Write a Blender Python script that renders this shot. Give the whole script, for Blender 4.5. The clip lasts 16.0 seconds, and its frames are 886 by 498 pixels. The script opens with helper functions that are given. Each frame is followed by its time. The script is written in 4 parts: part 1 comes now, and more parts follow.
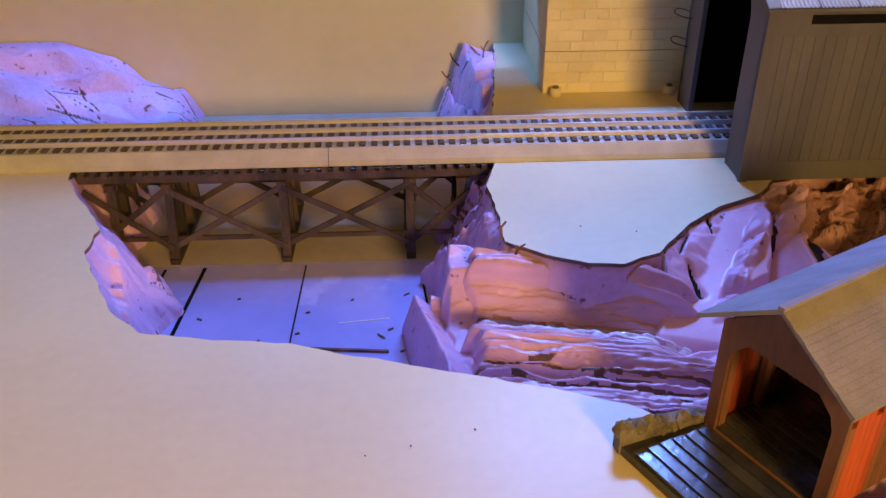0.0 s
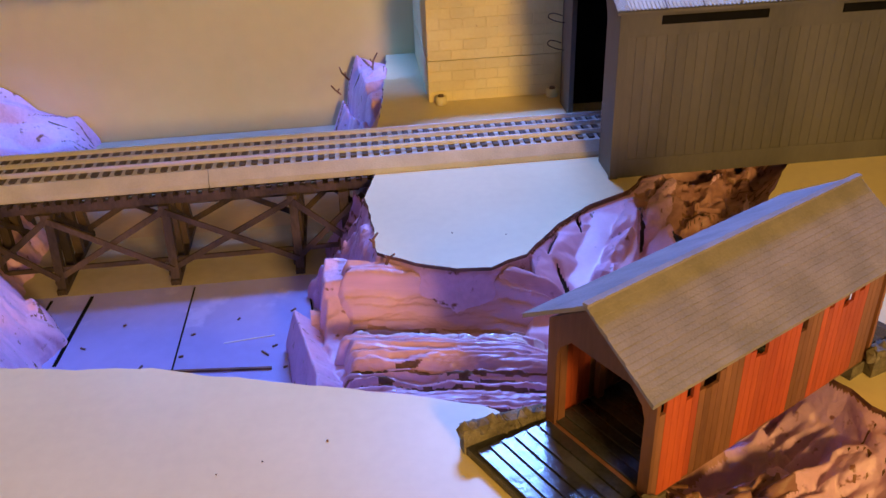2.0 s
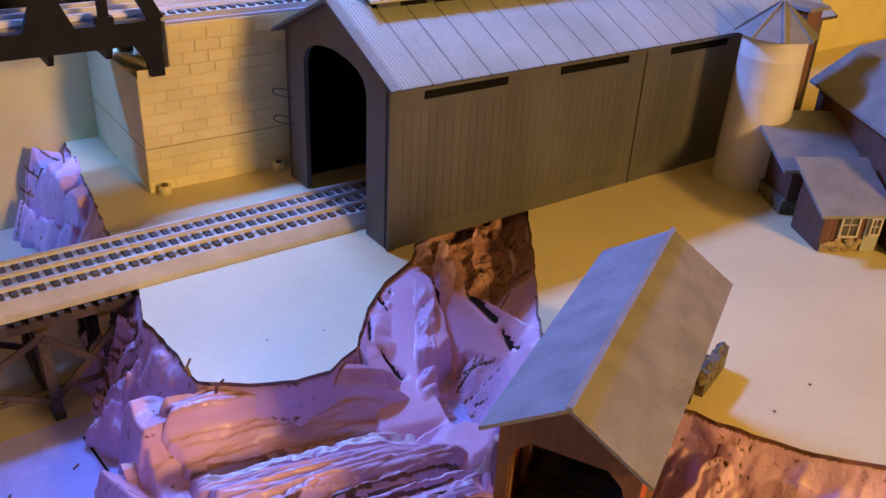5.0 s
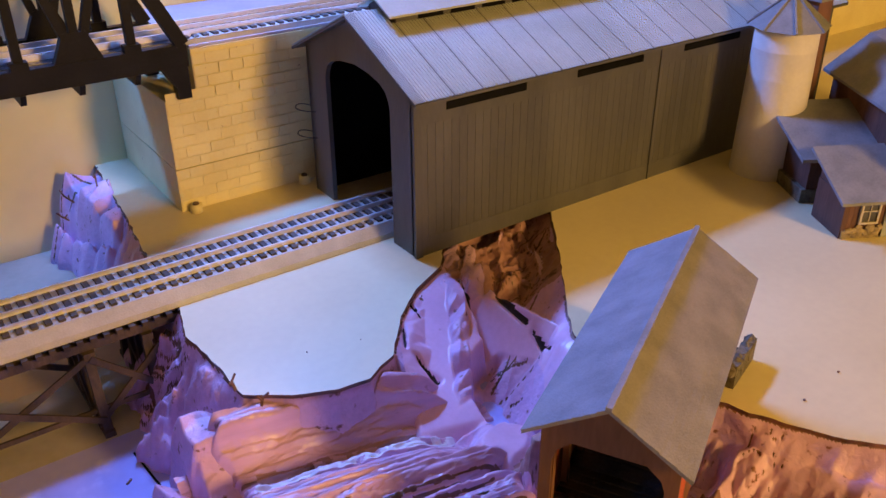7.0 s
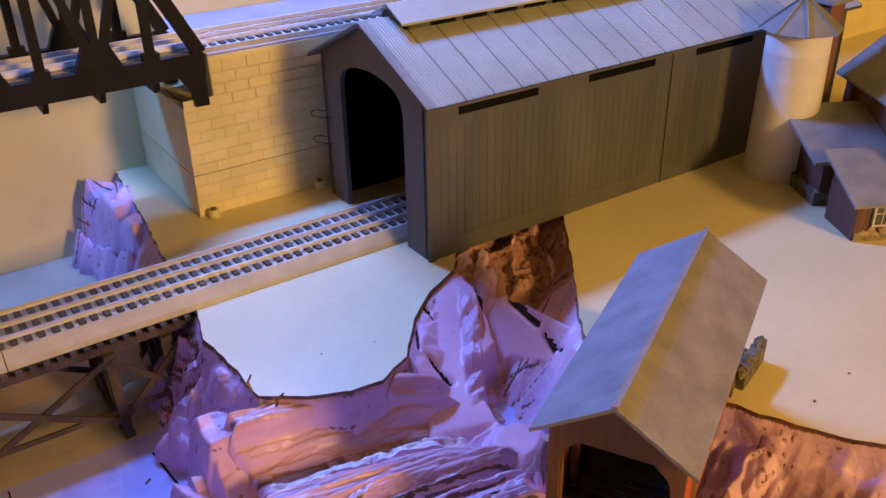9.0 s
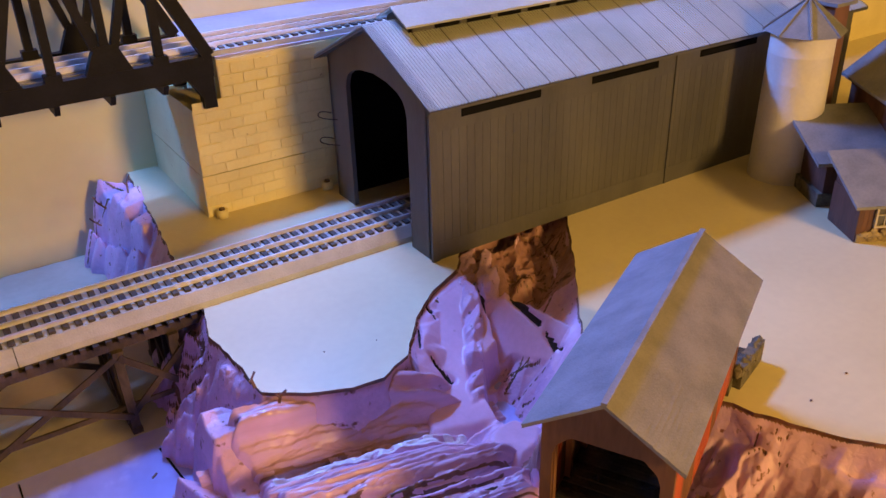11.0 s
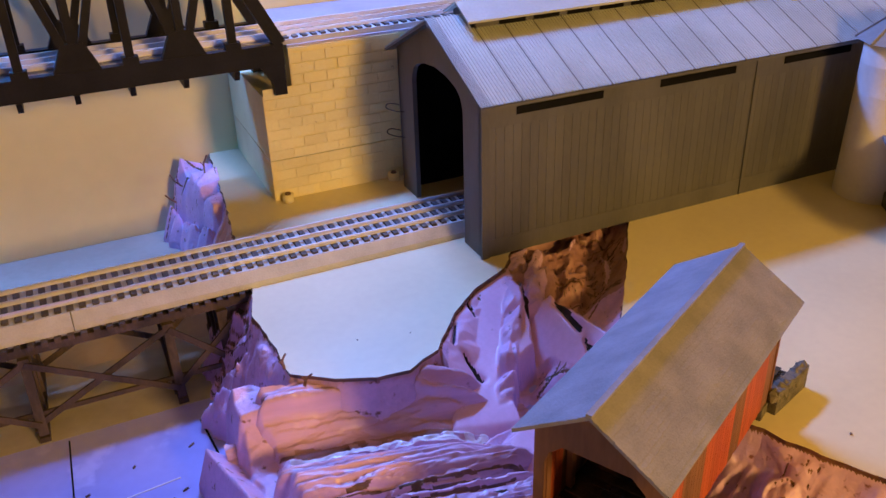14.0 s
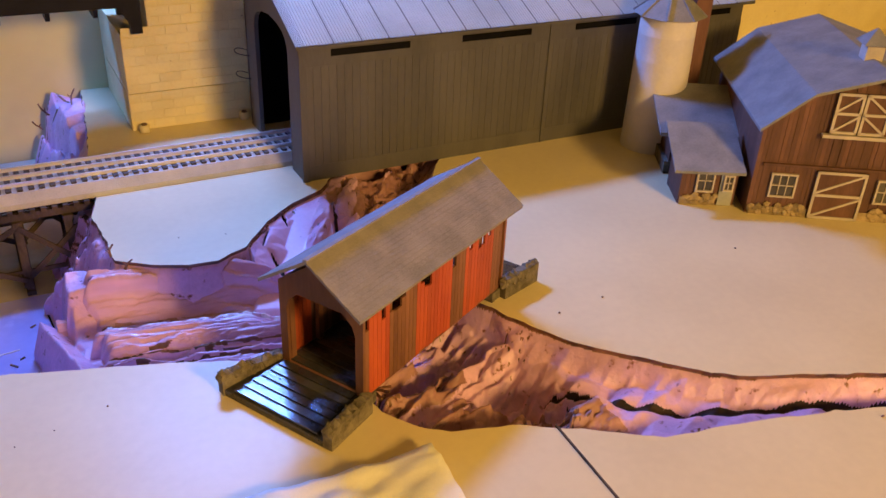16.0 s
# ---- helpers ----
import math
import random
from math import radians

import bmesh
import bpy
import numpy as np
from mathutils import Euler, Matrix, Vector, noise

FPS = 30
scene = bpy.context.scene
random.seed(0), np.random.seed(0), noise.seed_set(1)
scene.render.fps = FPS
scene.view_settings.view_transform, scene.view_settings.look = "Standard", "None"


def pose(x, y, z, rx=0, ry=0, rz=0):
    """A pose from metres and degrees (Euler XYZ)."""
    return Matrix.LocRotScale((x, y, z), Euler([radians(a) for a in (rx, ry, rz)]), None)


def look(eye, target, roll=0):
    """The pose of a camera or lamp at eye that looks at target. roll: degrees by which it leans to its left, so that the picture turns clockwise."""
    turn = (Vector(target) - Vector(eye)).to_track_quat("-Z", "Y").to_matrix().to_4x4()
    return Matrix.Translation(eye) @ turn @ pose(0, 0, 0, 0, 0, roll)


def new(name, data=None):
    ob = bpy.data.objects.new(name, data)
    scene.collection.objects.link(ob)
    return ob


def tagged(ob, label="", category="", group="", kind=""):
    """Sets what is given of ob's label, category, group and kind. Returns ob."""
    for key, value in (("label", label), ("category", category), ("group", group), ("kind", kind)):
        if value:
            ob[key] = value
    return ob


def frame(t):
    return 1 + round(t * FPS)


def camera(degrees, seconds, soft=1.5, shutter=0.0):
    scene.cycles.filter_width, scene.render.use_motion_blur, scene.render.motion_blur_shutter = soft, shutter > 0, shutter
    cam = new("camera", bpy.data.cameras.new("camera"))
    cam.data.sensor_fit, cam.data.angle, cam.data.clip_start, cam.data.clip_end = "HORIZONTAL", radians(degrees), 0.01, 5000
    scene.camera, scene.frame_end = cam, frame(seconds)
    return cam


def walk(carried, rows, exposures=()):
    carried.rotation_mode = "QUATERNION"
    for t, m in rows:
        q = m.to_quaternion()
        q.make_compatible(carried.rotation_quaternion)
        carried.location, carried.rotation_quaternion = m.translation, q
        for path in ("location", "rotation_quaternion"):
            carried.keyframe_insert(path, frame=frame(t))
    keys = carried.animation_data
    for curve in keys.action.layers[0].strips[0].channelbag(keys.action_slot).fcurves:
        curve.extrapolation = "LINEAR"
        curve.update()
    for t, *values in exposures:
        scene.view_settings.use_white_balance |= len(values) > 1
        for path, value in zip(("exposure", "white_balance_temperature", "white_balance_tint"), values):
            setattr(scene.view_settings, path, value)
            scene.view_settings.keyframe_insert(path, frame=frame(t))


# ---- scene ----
cam = camera(54.7, 16.0)
PATH = [
    (0, (0.023, 0.03, 0.269), (0.094, 1.743, -0.761), -0.3),
    (0.5, (0.043, 0.015, 0.276), (0.11, 1.731, -0.75), -0.7),
    (1, (0.062, 0.01, 0.283), (0.129, 1.729, -0.737), -2.0),
    (1.5, (0.078, 0.007, 0.282), (0.156, 1.726, -0.736), -2.7),
    (2, (0.076, 0.019, 0.275), (0.246, 1.732, -0.744), -2.2),
    (2.5, (0.032, 0.043, 0.28), (0.422, 1.717, -0.743), -0.3),
    (3, (-0.002, 0.072, 0.289), (0.643, 1.666, -0.733), 0.9),
    (3.5, (-0.015, 0.086, 0.283), (0.857, 1.571, -0.734), 2.7),
    (4, (-0.019, 0.097, 0.288), (0.968, 1.521, -0.713), 2.9),
    (4.5, (-0.022, 0.109, 0.294), (1.021, 1.501, -0.692), 2.9),
    (4.7, (-0.036, 0.1, 0.296), (1.018, 1.503, -0.664), 3.3),
    (7, (-0.055, 0.096, 0.312), (0.966, 1.522, -0.648), -0.2),
    (7.5, (-0.057, 0.092, 0.312), (0.956, 1.526, -0.646), -0.5),
    (8, (-0.055, 0.088, 0.314), (0.951, 1.53, -0.639), -0.6),
    (8.5, (-0.056, 0.088, 0.314), (0.941, 1.538, -0.636), -0.8),
    (11, (-0.052, 0.076, 0.317), (0.907, 1.555, -0.628), -1.5),
    (11.5, (-0.08, 0.069, 0.313), (0.812, 1.594, -0.625), 0.3),
    (12, (-0.089, 0.052, 0.31), (0.571, 1.696, -0.619), 1.5),
    (12.5, (-0.091, 0.04, 0.313), (0.414, 1.735, -0.621), 1.6),
    (13, (-0.075, 0.039, 0.314), (0.376, 1.748, -0.623), 0.9),
    (13.5, (-0.046, 0.05, 0.319), (0.459, 1.74, -0.624), -1.0),
    (14, (-0.007, 0.053, 0.315), (0.713, 1.661, -0.632), -1.8),
    (14.5, (0.012, 0.051, 0.323), (0.851, 1.596, -0.629), -1.1),
    (15, (-0.001, 0.024, 0.32), (0.855, 1.556, -0.638), -0.9),
    (15.5, (-0.007, -0.047, 0.32), (0.857, 1.475, -0.649), 0.0),
    (16, (0.028, -0.099, 0.32), (0.879, 1.428, -0.653), 2.6),
]
walk(cam, [(t, look(eye, target, roll)) for t, eye, target, roll in PATH])

# ---- light: a cool strip over the back wall, warm lamps in the room ----
scene.view_settings.exposure = 0.14
world = bpy.data.worlds.new("room_air")
world.use_nodes = True
world.node_tree.nodes["Background"].inputs[0].default_value = (1.0, 0.72, 0.42, 1)
world.node_tree.nodes["Background"].inputs[1].default_value = 0.008
scene.world = world


def area(name, m, watts, colour, sx, sy, spread=180):
    lamp = bpy.data.lights.new(name, "AREA")
    lamp.shape, lamp.size, lamp.size_y = "RECTANGLE", sx, sy
    lamp.energy, lamp.color, lamp.spread = watts, colour, radians(spread)
    ob = new(name, lamp)
    ob.matrix_world = m
    return ob


area("cool_strip", look((0.22, 0.868, 0.53), (0.20, 0.018, 0.0)), 8.6, (0.13, 0.30, 1.0), 0.20, 0.06)
area("blue_strip_behind_truss", look((-0.16, 0.876, 0.235), (-0.16, 0.40, 0.05)), 2.9, (0.02, 0.26, 1.0), 0.22, 0.05)
area("warm_front_lamp", look((0.54, -1.10, 0.64), (0.15, 0.8, 0.05)), 21.8, (1.0, 0.55, 0.14), 0.25, 0.25)
area("warm_side_lamp", look((1.9, -0.20, 0.70), (0.4, 0.6, 0.0)), 1.8, (1.0, 0.53, 0.12), 0.25, 0.25)
area("warm_ceiling_lamp", look((0.2, -0.7, 1.85), (0.2, -0.6, 0.0)), 2.5, (1.0, 0.58, 0.10), 1.0, 1.0)

# ---- materials ----


def surf(name, c1, c2, scale=40.0, rough=0.6, bump=0.2, grain=400.0, metal=0.0, stretch=(1, 1, 1), spots=None, spec=0.5, vary=0.0, relief=None, turn=0.0):
    """Two colours mixed by broad and fine noise, fine relief, and, with spots=(colour, scale, amount), flecks."""
    m = bpy.data.materials.new(name)
    m.use_nodes = True
    nt = m.node_tree
    n, l = nt.nodes, nt.links
    b = n["Principled BSDF"]
    geo = n.new("ShaderNodeNewGeometry")
    mp = n.new("ShaderNodeMapping")
    mp.inputs["Scale"].default_value = stretch
    if turn:
        tn = n.new("ShaderNodeMapping")
        tn.inputs["Rotation"].default_value = (0, 0, radians(turn))
        l.new(geo.outputs["Position"], tn.inputs["Vector"])
        l.new(tn.outputs[0], mp.inputs["Vector"])
    else:
        l.new(geo.outputs["Position"], mp.inputs["Vector"])
    broad = n.new("ShaderNodeTexNoise")
    broad.inputs["Scale"].default_value, broad.inputs["Detail"].default_value = scale, 6
    fine = n.new("ShaderNodeTexNoise")
    fine.inputs["Scale"].default_value, fine.inputs["Detail"].default_value = grain, 3
    for t in (broad, fine):
        l.new(mp.outputs[0], t.inputs["Vector"])
    add = n.new("ShaderNodeMath")
    add.operation = "MULTIPLY_ADD"
    l.new(fine.outputs[0], add.inputs[0])
    add.inputs[1].default_value = 0.35
    l.new(broad.outputs[0], add.inputs[2])
    ramp = n.new("ShaderNodeValToRGB")
    ramp.color_ramp.elements[0].position, ramp.color_ramp.elements[1].position = 0.5, 0.85
    ramp.color_ramp.elements[0].color, ramp.color_ramp.elements[1].color = (*c1, 1), (*c2, 1)
    l.new(add.outputs[0], ramp.inputs[0])
    colour = ramp.outputs[0]
    if spots:
        sc, sscale, amount = spots
        v = n.new("ShaderNodeTexNoise")
        v.inputs["Scale"].default_value, v.inputs["Detail"].default_value = sscale, 4
        l.new(mp.outputs[0], v.inputs["Vector"])
        r2 = n.new("ShaderNodeValToRGB")
        r2.color_ramp.elements[0].position, r2.color_ramp.elements[1].position = 1 - amount - 0.05, 1 - amount + 0.03
        l.new(v.outputs[0], r2.inputs[0])
        mx = n.new("ShaderNodeMix")
        mx.data_type = "RGBA"
        l.new(r2.outputs[0], mx.inputs[0])
        l.new(colour, mx.inputs[6])
        mx.inputs[7].default_value = (*sc, 1)
        colour = mx.outputs[2]
    if vary:
        info = n.new("ShaderNodeObjectInfo")
        hsv = n.new("ShaderNodeHueSaturation")
        mr = n.new("ShaderNodeMapRange")
        mr.inputs[3].default_value, mr.inputs[4].default_value = 1 - vary, 1 + vary
        l.new(info.outputs["Random"], mr.inputs[0])
        l.new(mr.outputs[0], hsv.inputs["Value"])
        l.new(colour, hsv.inputs["Color"])
        colour = hsv.outputs[0]
    l.new(colour, b.inputs["Base Color"])
    b.inputs["Roughness"].default_value, b.inputs["Metallic"].default_value = rough, metal
    b.inputs["Specular IOR Level"].default_value = spec
    if relief:
        rk = n.new("ShaderNodeTexNoise")
        rk.inputs["Scale"].default_value, rk.inputs["Detail"].default_value, rk.inputs["Distortion"].default_value = relief[0], 8, 0.6
        l.new(mp.outputs[0], rk.inputs["Vector"])
        bp0 = n.new("ShaderNodeBump")
        bp0.inputs["Strength"].default_value, bp0.inputs["Distance"].default_value = relief[1], relief[2]
        l.new(rk.outputs[0], bp0.inputs["Height"])
        l.new(bp0.outputs[0], b.inputs["Normal"])
    if bump:
        bp = n.new("ShaderNodeBump")
        bp.inputs["Strength"].default_value, bp.inputs["Distance"].default_value = bump, 0.001
        l.new(add.outputs[0], bp.inputs["Height"])
        if relief:
            l.new(bp0.outputs[0], bp.inputs["Normal"])
        l.new(bp.outputs[0], b.inputs["Normal"])
    return m


M_TABLE = surf("cream_table_paint", (0.68, 0.60, 0.35), (0.75, 0.67, 0.40), 9, 0.42, 0.06, 160, spots=((0.5, 0.45, 0.28), 60, 0.19))
M_WALL = surf("wall_paint", (0.72, 0.70, 0.42), (0.79, 0.77, 0.48), 6, 0.30, 0.10, 60)
M_FOAM = surf("pink_foam", (0.53, 0.34, 0.54), (0.74, 0.48, 0.72), 22, 0.40, 0.25, 260, spots=((0.22, 0.09, 0.07), 150, 0.32), relief=(170, 0.4, 0.0025), spec=0.4)
M_FOAMSMOOTH = surf("smooth_pink_foam", (0.66, 0.40, 0.56), (0.79, 0.51, 0.70), 14, 0.32, 0.15, 300, spots=((0.30, 0.13, 0.13), 60, 0.24), relief=(30, 0.15, 0.001))
M_FOAMBROWN = surf("browned_and_shaded_foam", (0.27, 0.14, 0.14), (0.50, 0.29, 0.29), 40, 0.5, 0.3, 200, spots=((0.08, 0.03, 0.025), 90, 0.36), stretch=(0.6, 1, 1), relief=(110, 0.5, 0.003))
M_STRATA = surf("hot_wire_cut_foam", (0.52, 0.32, 0.46), (0.72, 0.46, 0.64), 60, 0.30, 0.3, 420, stretch=(0.12, 1, 0.6), spots=((0.20, 0.09, 0.08), 150, 0.30), relief=(130, 0.4, 0.002), turn=10.8)
M_GLUE = surf("pale_glue_smear", (0.72, 0.68, 0.74), (0.90, 0.88, 0.92), 90, 0.22, 0.9, 260)
# scorch colour, used as painted shade in creases and grooves too
M_SCORCHSHADE = surf("scorch_and_crease_shade", (0.06, 0.03, 0.018), (0.24, 0.115, 0.07), 60, 0.5, 0.5, 300)
M_SLITSHADE = surf("painted_slit_shade", (0.010, 0.007, 0.006), (0.040, 0.024, 0.018), 60, 0.6, 0.4, 300, spec=0.2)
M_BOARD = surf("lilac_river_board", (0.37, 0.37, 0.75), (0.43, 0.43, 0.84), 14, 0.2, 0.08, 120, spots=((0.50, 0.50, 0.88), 30, 0.36))
M_BACK = surf("tan_back_board", (0.42, 0.33, 0.24), (0.50, 0.40, 0.30), 20, 0.5, 0.1, 150)
M_UNDER = surf("cream_under_board", (0.40, 0.36, 0.24), (0.50, 0.46, 0.32), 18, 0.5, 0.1, 150)
M_BED = surf("roadbed_grey", (0.44, 0.45, 0.44), (0.56, 0.57, 0.56), 50, 0.75, 0.5, 900)
M_TIE = surf("tie_brown", (0.05, 0.04, 0.035), (0.10, 0.085, 0.075), 90, 0.7, 0.4, 700, vary=0.3)
M_RAIL = surf("rail_steel", (0.80, 0.81, 0.83), (0.9, 0.9, 0.91), 60, 0.32, 0.05, 500, metal=0.55)
M_GLINT = surf("worn_bridge_rail", (0.80, 0.81, 0.83), (0.9, 0.9, 0.91), 60, 0.38, 0.05, 500, metal=1.0)
M_SHED = surf("shed_grey_siding", (0.068, 0.070, 0.070), (0.098, 0.099, 0.098), 30, 0.5, 0.25, 500, stretch=(1, 1, 0.25), vary=0.08)
M_SHEDROOF = surf("shed_roof_metal", (0.37, 0.40, 0.36), (0.45, 0.48, 0.44), 25, 0.45, 0.15, 500)
M_DARK = surf("black_joint_and_shade", (0.003, 0.003, 0.003), (0.008, 0.008, 0.008), 30, 0.9, 0.1, 300, spec=0.1)
M_PIER = surf("pier_cream_foam", (0.74, 0.66, 0.32), (0.82, 0.75, 0.40), 25, 0.6, 0.5, 350, spots=((0.36, 0.26, 0.12), 160, 0.25), vary=0.05)
M_DECKP = surf("lavender_deck", (0.36, 0.32, 0.36), (0.44, 0.40, 0.43), 25, 0.6, 0.2, 300)
M_IRON = surf("black_bridge_plastic", (0.005, 0.005, 0.007), (0.011, 0.011, 0.014), 40, 0.5, 0.2, 500, spec=0.18)
M_TRESTLE = surf("trestle_timber", (0.030, 0.022, 0.016), (0.10, 0.07, 0.048), 45, 0.75, 0.5, 500, stretch=(1, 1, 0.3), vary=0.35)
M_CBROOF = surf("shingle_roof_tan", (0.20, 0.195, 0.22), (0.28, 0.27, 0.31), 60, 0.8, 0.7, 900)
M_CBRED = surf("worn_red_boards", (0.34, 0.055, 0.02), (0.50, 0.10, 0.035), 50, 0.65, 0.5, 500, stretch=(1, 1, 0.2), vary=0.18)
M_CBBROWN = surf("brown_boards", (0.15, 0.065, 0.035), (0.24, 0.11, 0.06), 50, 0.7, 0.5, 500, stretch=(1, 1, 0.2), vary=0.2)
M_CBDECK = surf("dark_deck_boards", (0.025, 0.028, 0.034), (0.06, 0.064, 0.07), 60, 0.2, 0.4, 500, vary=0.3, spec=0.8)
M_STONE = surf("mossy_stone", (0.085, 0.075, 0.055), (0.21, 0.19, 0.14), 150, 0.85, 0.9, 700, vary=0.25)
M_TANSTONE = surf("tan_fieldstone", (0.24, 0.19, 0.11), (0.42, 0.34, 0.22), 150, 0.85, 0.9, 700, vary=0.3)
M_BARN = surf("barn_red_boards", (0.085, 0.040, 0.030), (0.165, 0.080, 0.058), 60, 0.7, 0.5, 600, stretch=(1, 1, 0.2), vary=0.2)
M_BARNROOF = surf("barn_grey_roof", (0.18, 0.19, 0.20), (0.26, 0.27, 0.28), 50, 0.7, 0.5, 500)
M_TRIM = surf("cream_trim", (0.44, 0.41, 0.38), (0.55, 0.51, 0.47), 80, 0.6, 0.2, 500)
M_GLASS = surf("dark_window_pane", (0.03, 0.03, 0.028), (0.06, 0.055, 0.05), 60, 0.15, 0.0, 300)
M_DOOR = surf("pale_blue_door", (0.30, 0.34, 0.36), (0.40, 0.43, 0.44), 60, 0.6, 0.2, 400)
M_SILO = surf("silo_cream", (0.66, 0.64, 0.6), (0.76, 0.74, 0.7), 30, 0.4, 0.2, 300)
M_CLOTH = surf("white_cloth", (0.8, 0.82, 0.76), (0.88, 0.9, 0.84), 40, 0.9, 0.5, 900)
M_ROOM = surf("room_paint", (0.36, 0.31, 0.23), (0.42, 0.36, 0.28), 3, 0.8, 0.05, 40)
M_CEIL = surf("ceiling_paint", (0.46, 0.42, 0.34), (0.52, 0.48, 0.40), 3, 0.9, 0.05, 40)
M_METAL = surf("bolt_metal", (0.10, 0.06, 0.03), (0.16, 0.10, 0.05), 200, 0.4, 0.1, 500, metal=0.6)

# ---- mesh helpers ----


def finish(bm, name, material, smooth=False):
    me = bpy.data.meshes.new(name)
    bm.normal_update()
    bm.to_mesh(me)
    bm.free()
    me.materials.append(material)
    if smooth:
        me.polygons.foreach_set("use_smooth", [True] * len(me.polygons))
    return me


def part(name, bm, material, parent=None, label="", smooth=False):
    ob = new(name, finish(bm, name, material, smooth))
    ob.parent = parent
    if label:
        ob["label"] = label
    return ob


def share(name, me, parent, m):
    ob = new(name, me)
    ob.parent = parent
    ob.matrix_basis = m
    return ob


def thing(name, m, label, category, group="", kind=""):
    ob = new(name)
    ob.empty_display_size = 0.01
    ob.matrix_world = m
    return tagged(ob, label, category, group, kind)


def box(x0, y0, z0, x1, y1, z1, bevel=0.0, bm=None, m=None):
    own = bm is None
    bm = bmesh.new() if own else bm
    p = [(x, y, z) for z in (z0, z1) for y in (y0, y1) for x in (x0, x1)]
    if m is not None:
        p = [m @ Vector(q) for q in p]
    v = [bm.verts.new(q) for q in p]
    f = [bm.faces.new([v[i] for i in q]) for q in ((0, 2, 3, 1), (4, 5, 7, 6), (0, 1, 5, 4), (2, 6, 7, 3), (0, 4, 6, 2), (1, 3, 7, 5))]
    if bevel and own:
        bmesh.ops.bevel(bm, geom=bm.edges[:], offset=bevel, segments=1, affect="EDGES")
    return bm


def beam(a, b, w, h, bm=None):
    """A square-cut bar from a to b, w wide across and h high."""
    a, b = Vector(a), Vector(b)
    m = Matrix.Translation(a) @ (b - a).to_track_quat("X", "Z").to_matrix().to_4x4()
    return box(0, -w / 2, -h / 2, (b - a).length, w / 2, h / 2, 0.0, bm, m)


def tube(r0, r1, h, n=24, z=0.0, bm=None, m=Matrix()):
    bm = bm or bmesh.new()
    bmesh.ops.create_cone(bm, cap_ends=True, segments=n, radius1=r0, radius2=r1, depth=h, matrix=m @ Matrix.Translation((0, 0, z + h / 2)))
    return bm


def prism(poly, axis, a, b, bm=None):
    """A polygon given in two coordinates, drawn out from a to b along the third axis ('x' or 'y')."""
    bm = bm or bmesh.new()
    lift = (lambda p, q: (q, p[0], p[1])) if axis == "x" else (lambda p, q: (p[0], q, p[1]))
    lo, hi = [bm.verts.new(lift(p, a)) for p in poly], [bm.verts.new(lift(p, b)) for p in poly]
    bm.faces.new(lo[::-1])
    bm.faces.new(hi)
    for i in range(len(poly)):
        j = (i + 1) % len(poly)
        bm.faces.new((lo[i], lo[j], hi[j], hi[i]))
    bmesh.ops.recalc_face_normals(bm, faces=bm.faces[:])
    return bm


def nz(x, y, z=0.0):
    return noise.noise((x, y, z))


# ---- the room round the layout ----
ROOM = (-2.2, 2.6, -2.4, 0.88, -0.9, 1.9)
x0, x1, y0, y1, z0, z1 = ROOM
tagged(part("wall_back", box(x0, y1, z0, x1, y1 + 0.1, z1), M_WALL), "cream-painted wall behind the model railway layout", "wall", kind="structure")
tagged(part("wall_left", box(x0 - 0.1, y0, z0, x0, y1, z1), M_ROOM), "plain cream room wall beside the layout", "wall", kind="structure")
tagged(part("wall_right", box(x1, y0, z0, x1 + 0.1, y1, z1), M_ROOM), "plain cream room wall past the farm", "wall", kind="structure")
tagged(part("wall_front", box(x0, y0 - 0.1, z0, x1, y0, z1), M_ROOM), "plain cream room wall opposite the layout", "wall", kind="structure")
tagged(part("floor", box(x0, y0, z0 - 0.1, x1, y1, z0), M_ROOM), "plain room floor below the layout", "floor", kind="structure")
tagged(part("ceiling", box(x0, y0, z1, x1, y1, z1 + 0.1), M_CEIL), "plain off-white room ceiling", "ceiling", kind="structure")

# ---- table top with the cut-out gorge ----
RIM_LEFT = [(-0.560, 0.970), (-0.540, 0.78), (-0.400, 0.70), (-0.260, 0.672), (-0.222, 0.66), (-0.222, 0.593), (-0.206, 0.562), (-0.184, 0.529), (-0.176, 0.513), (-0.177, 0.485), (-0.169, 0.469), (-0.143, 0.421), (-0.122, 0.400)]
RIM_FRONT = [(-0.081, 0.392), (-0.042, 0.387), (-0.015, 0.377), (0.021, 0.366), (0.057, 0.355), (0.094, 0.343), (0.122, 0.332), (0.150, 0.310), (0.182, 0.275), (0.187, 0.248), (0.200, 0.229), (0.215, 0.217)]
RIM_SOUTH = [(0.246, 0.208), (0.270, 0.195), (0.295, 0.179), (0.321, 0.161), (0.357, 0.155), (0.393, 0.146), (0.429, 0.136), (0.459, 0.125), (0.60, 0.075), (0.85, 0.03)]
RIM_EAST = [(0.85, 0.05), (0.60, 0.105), (0.489, 0.148), (0.466, 0.158), (0.432, 0.173), (0.407, 0.182), (0.388, 0.196), (0.373, 0.211), (0.343, 0.241), (0.324, 0.264), (0.305, 0.303), (0.290, 0.340), (0.276, 0.38), (0.277, 0.417)]
RIM_NORTH = [(0.299, 0.446), (0.343, 0.502), (0.388, 0.562), (0.385, 0.590), (0.300, 0.590), (0.261, 0.540), (0.229, 0.524), (0.200, 0.501), (0.173, 0.467), (0.148, 0.455), (0.128, 0.457), (0.104, 0.467), (0.080, 0.485), (0.080, 0.521), (0.076, 0.561), (0.085, 0.60), (0.088, 0.66), (0.100, 0.76), (0.118, 0.970)]


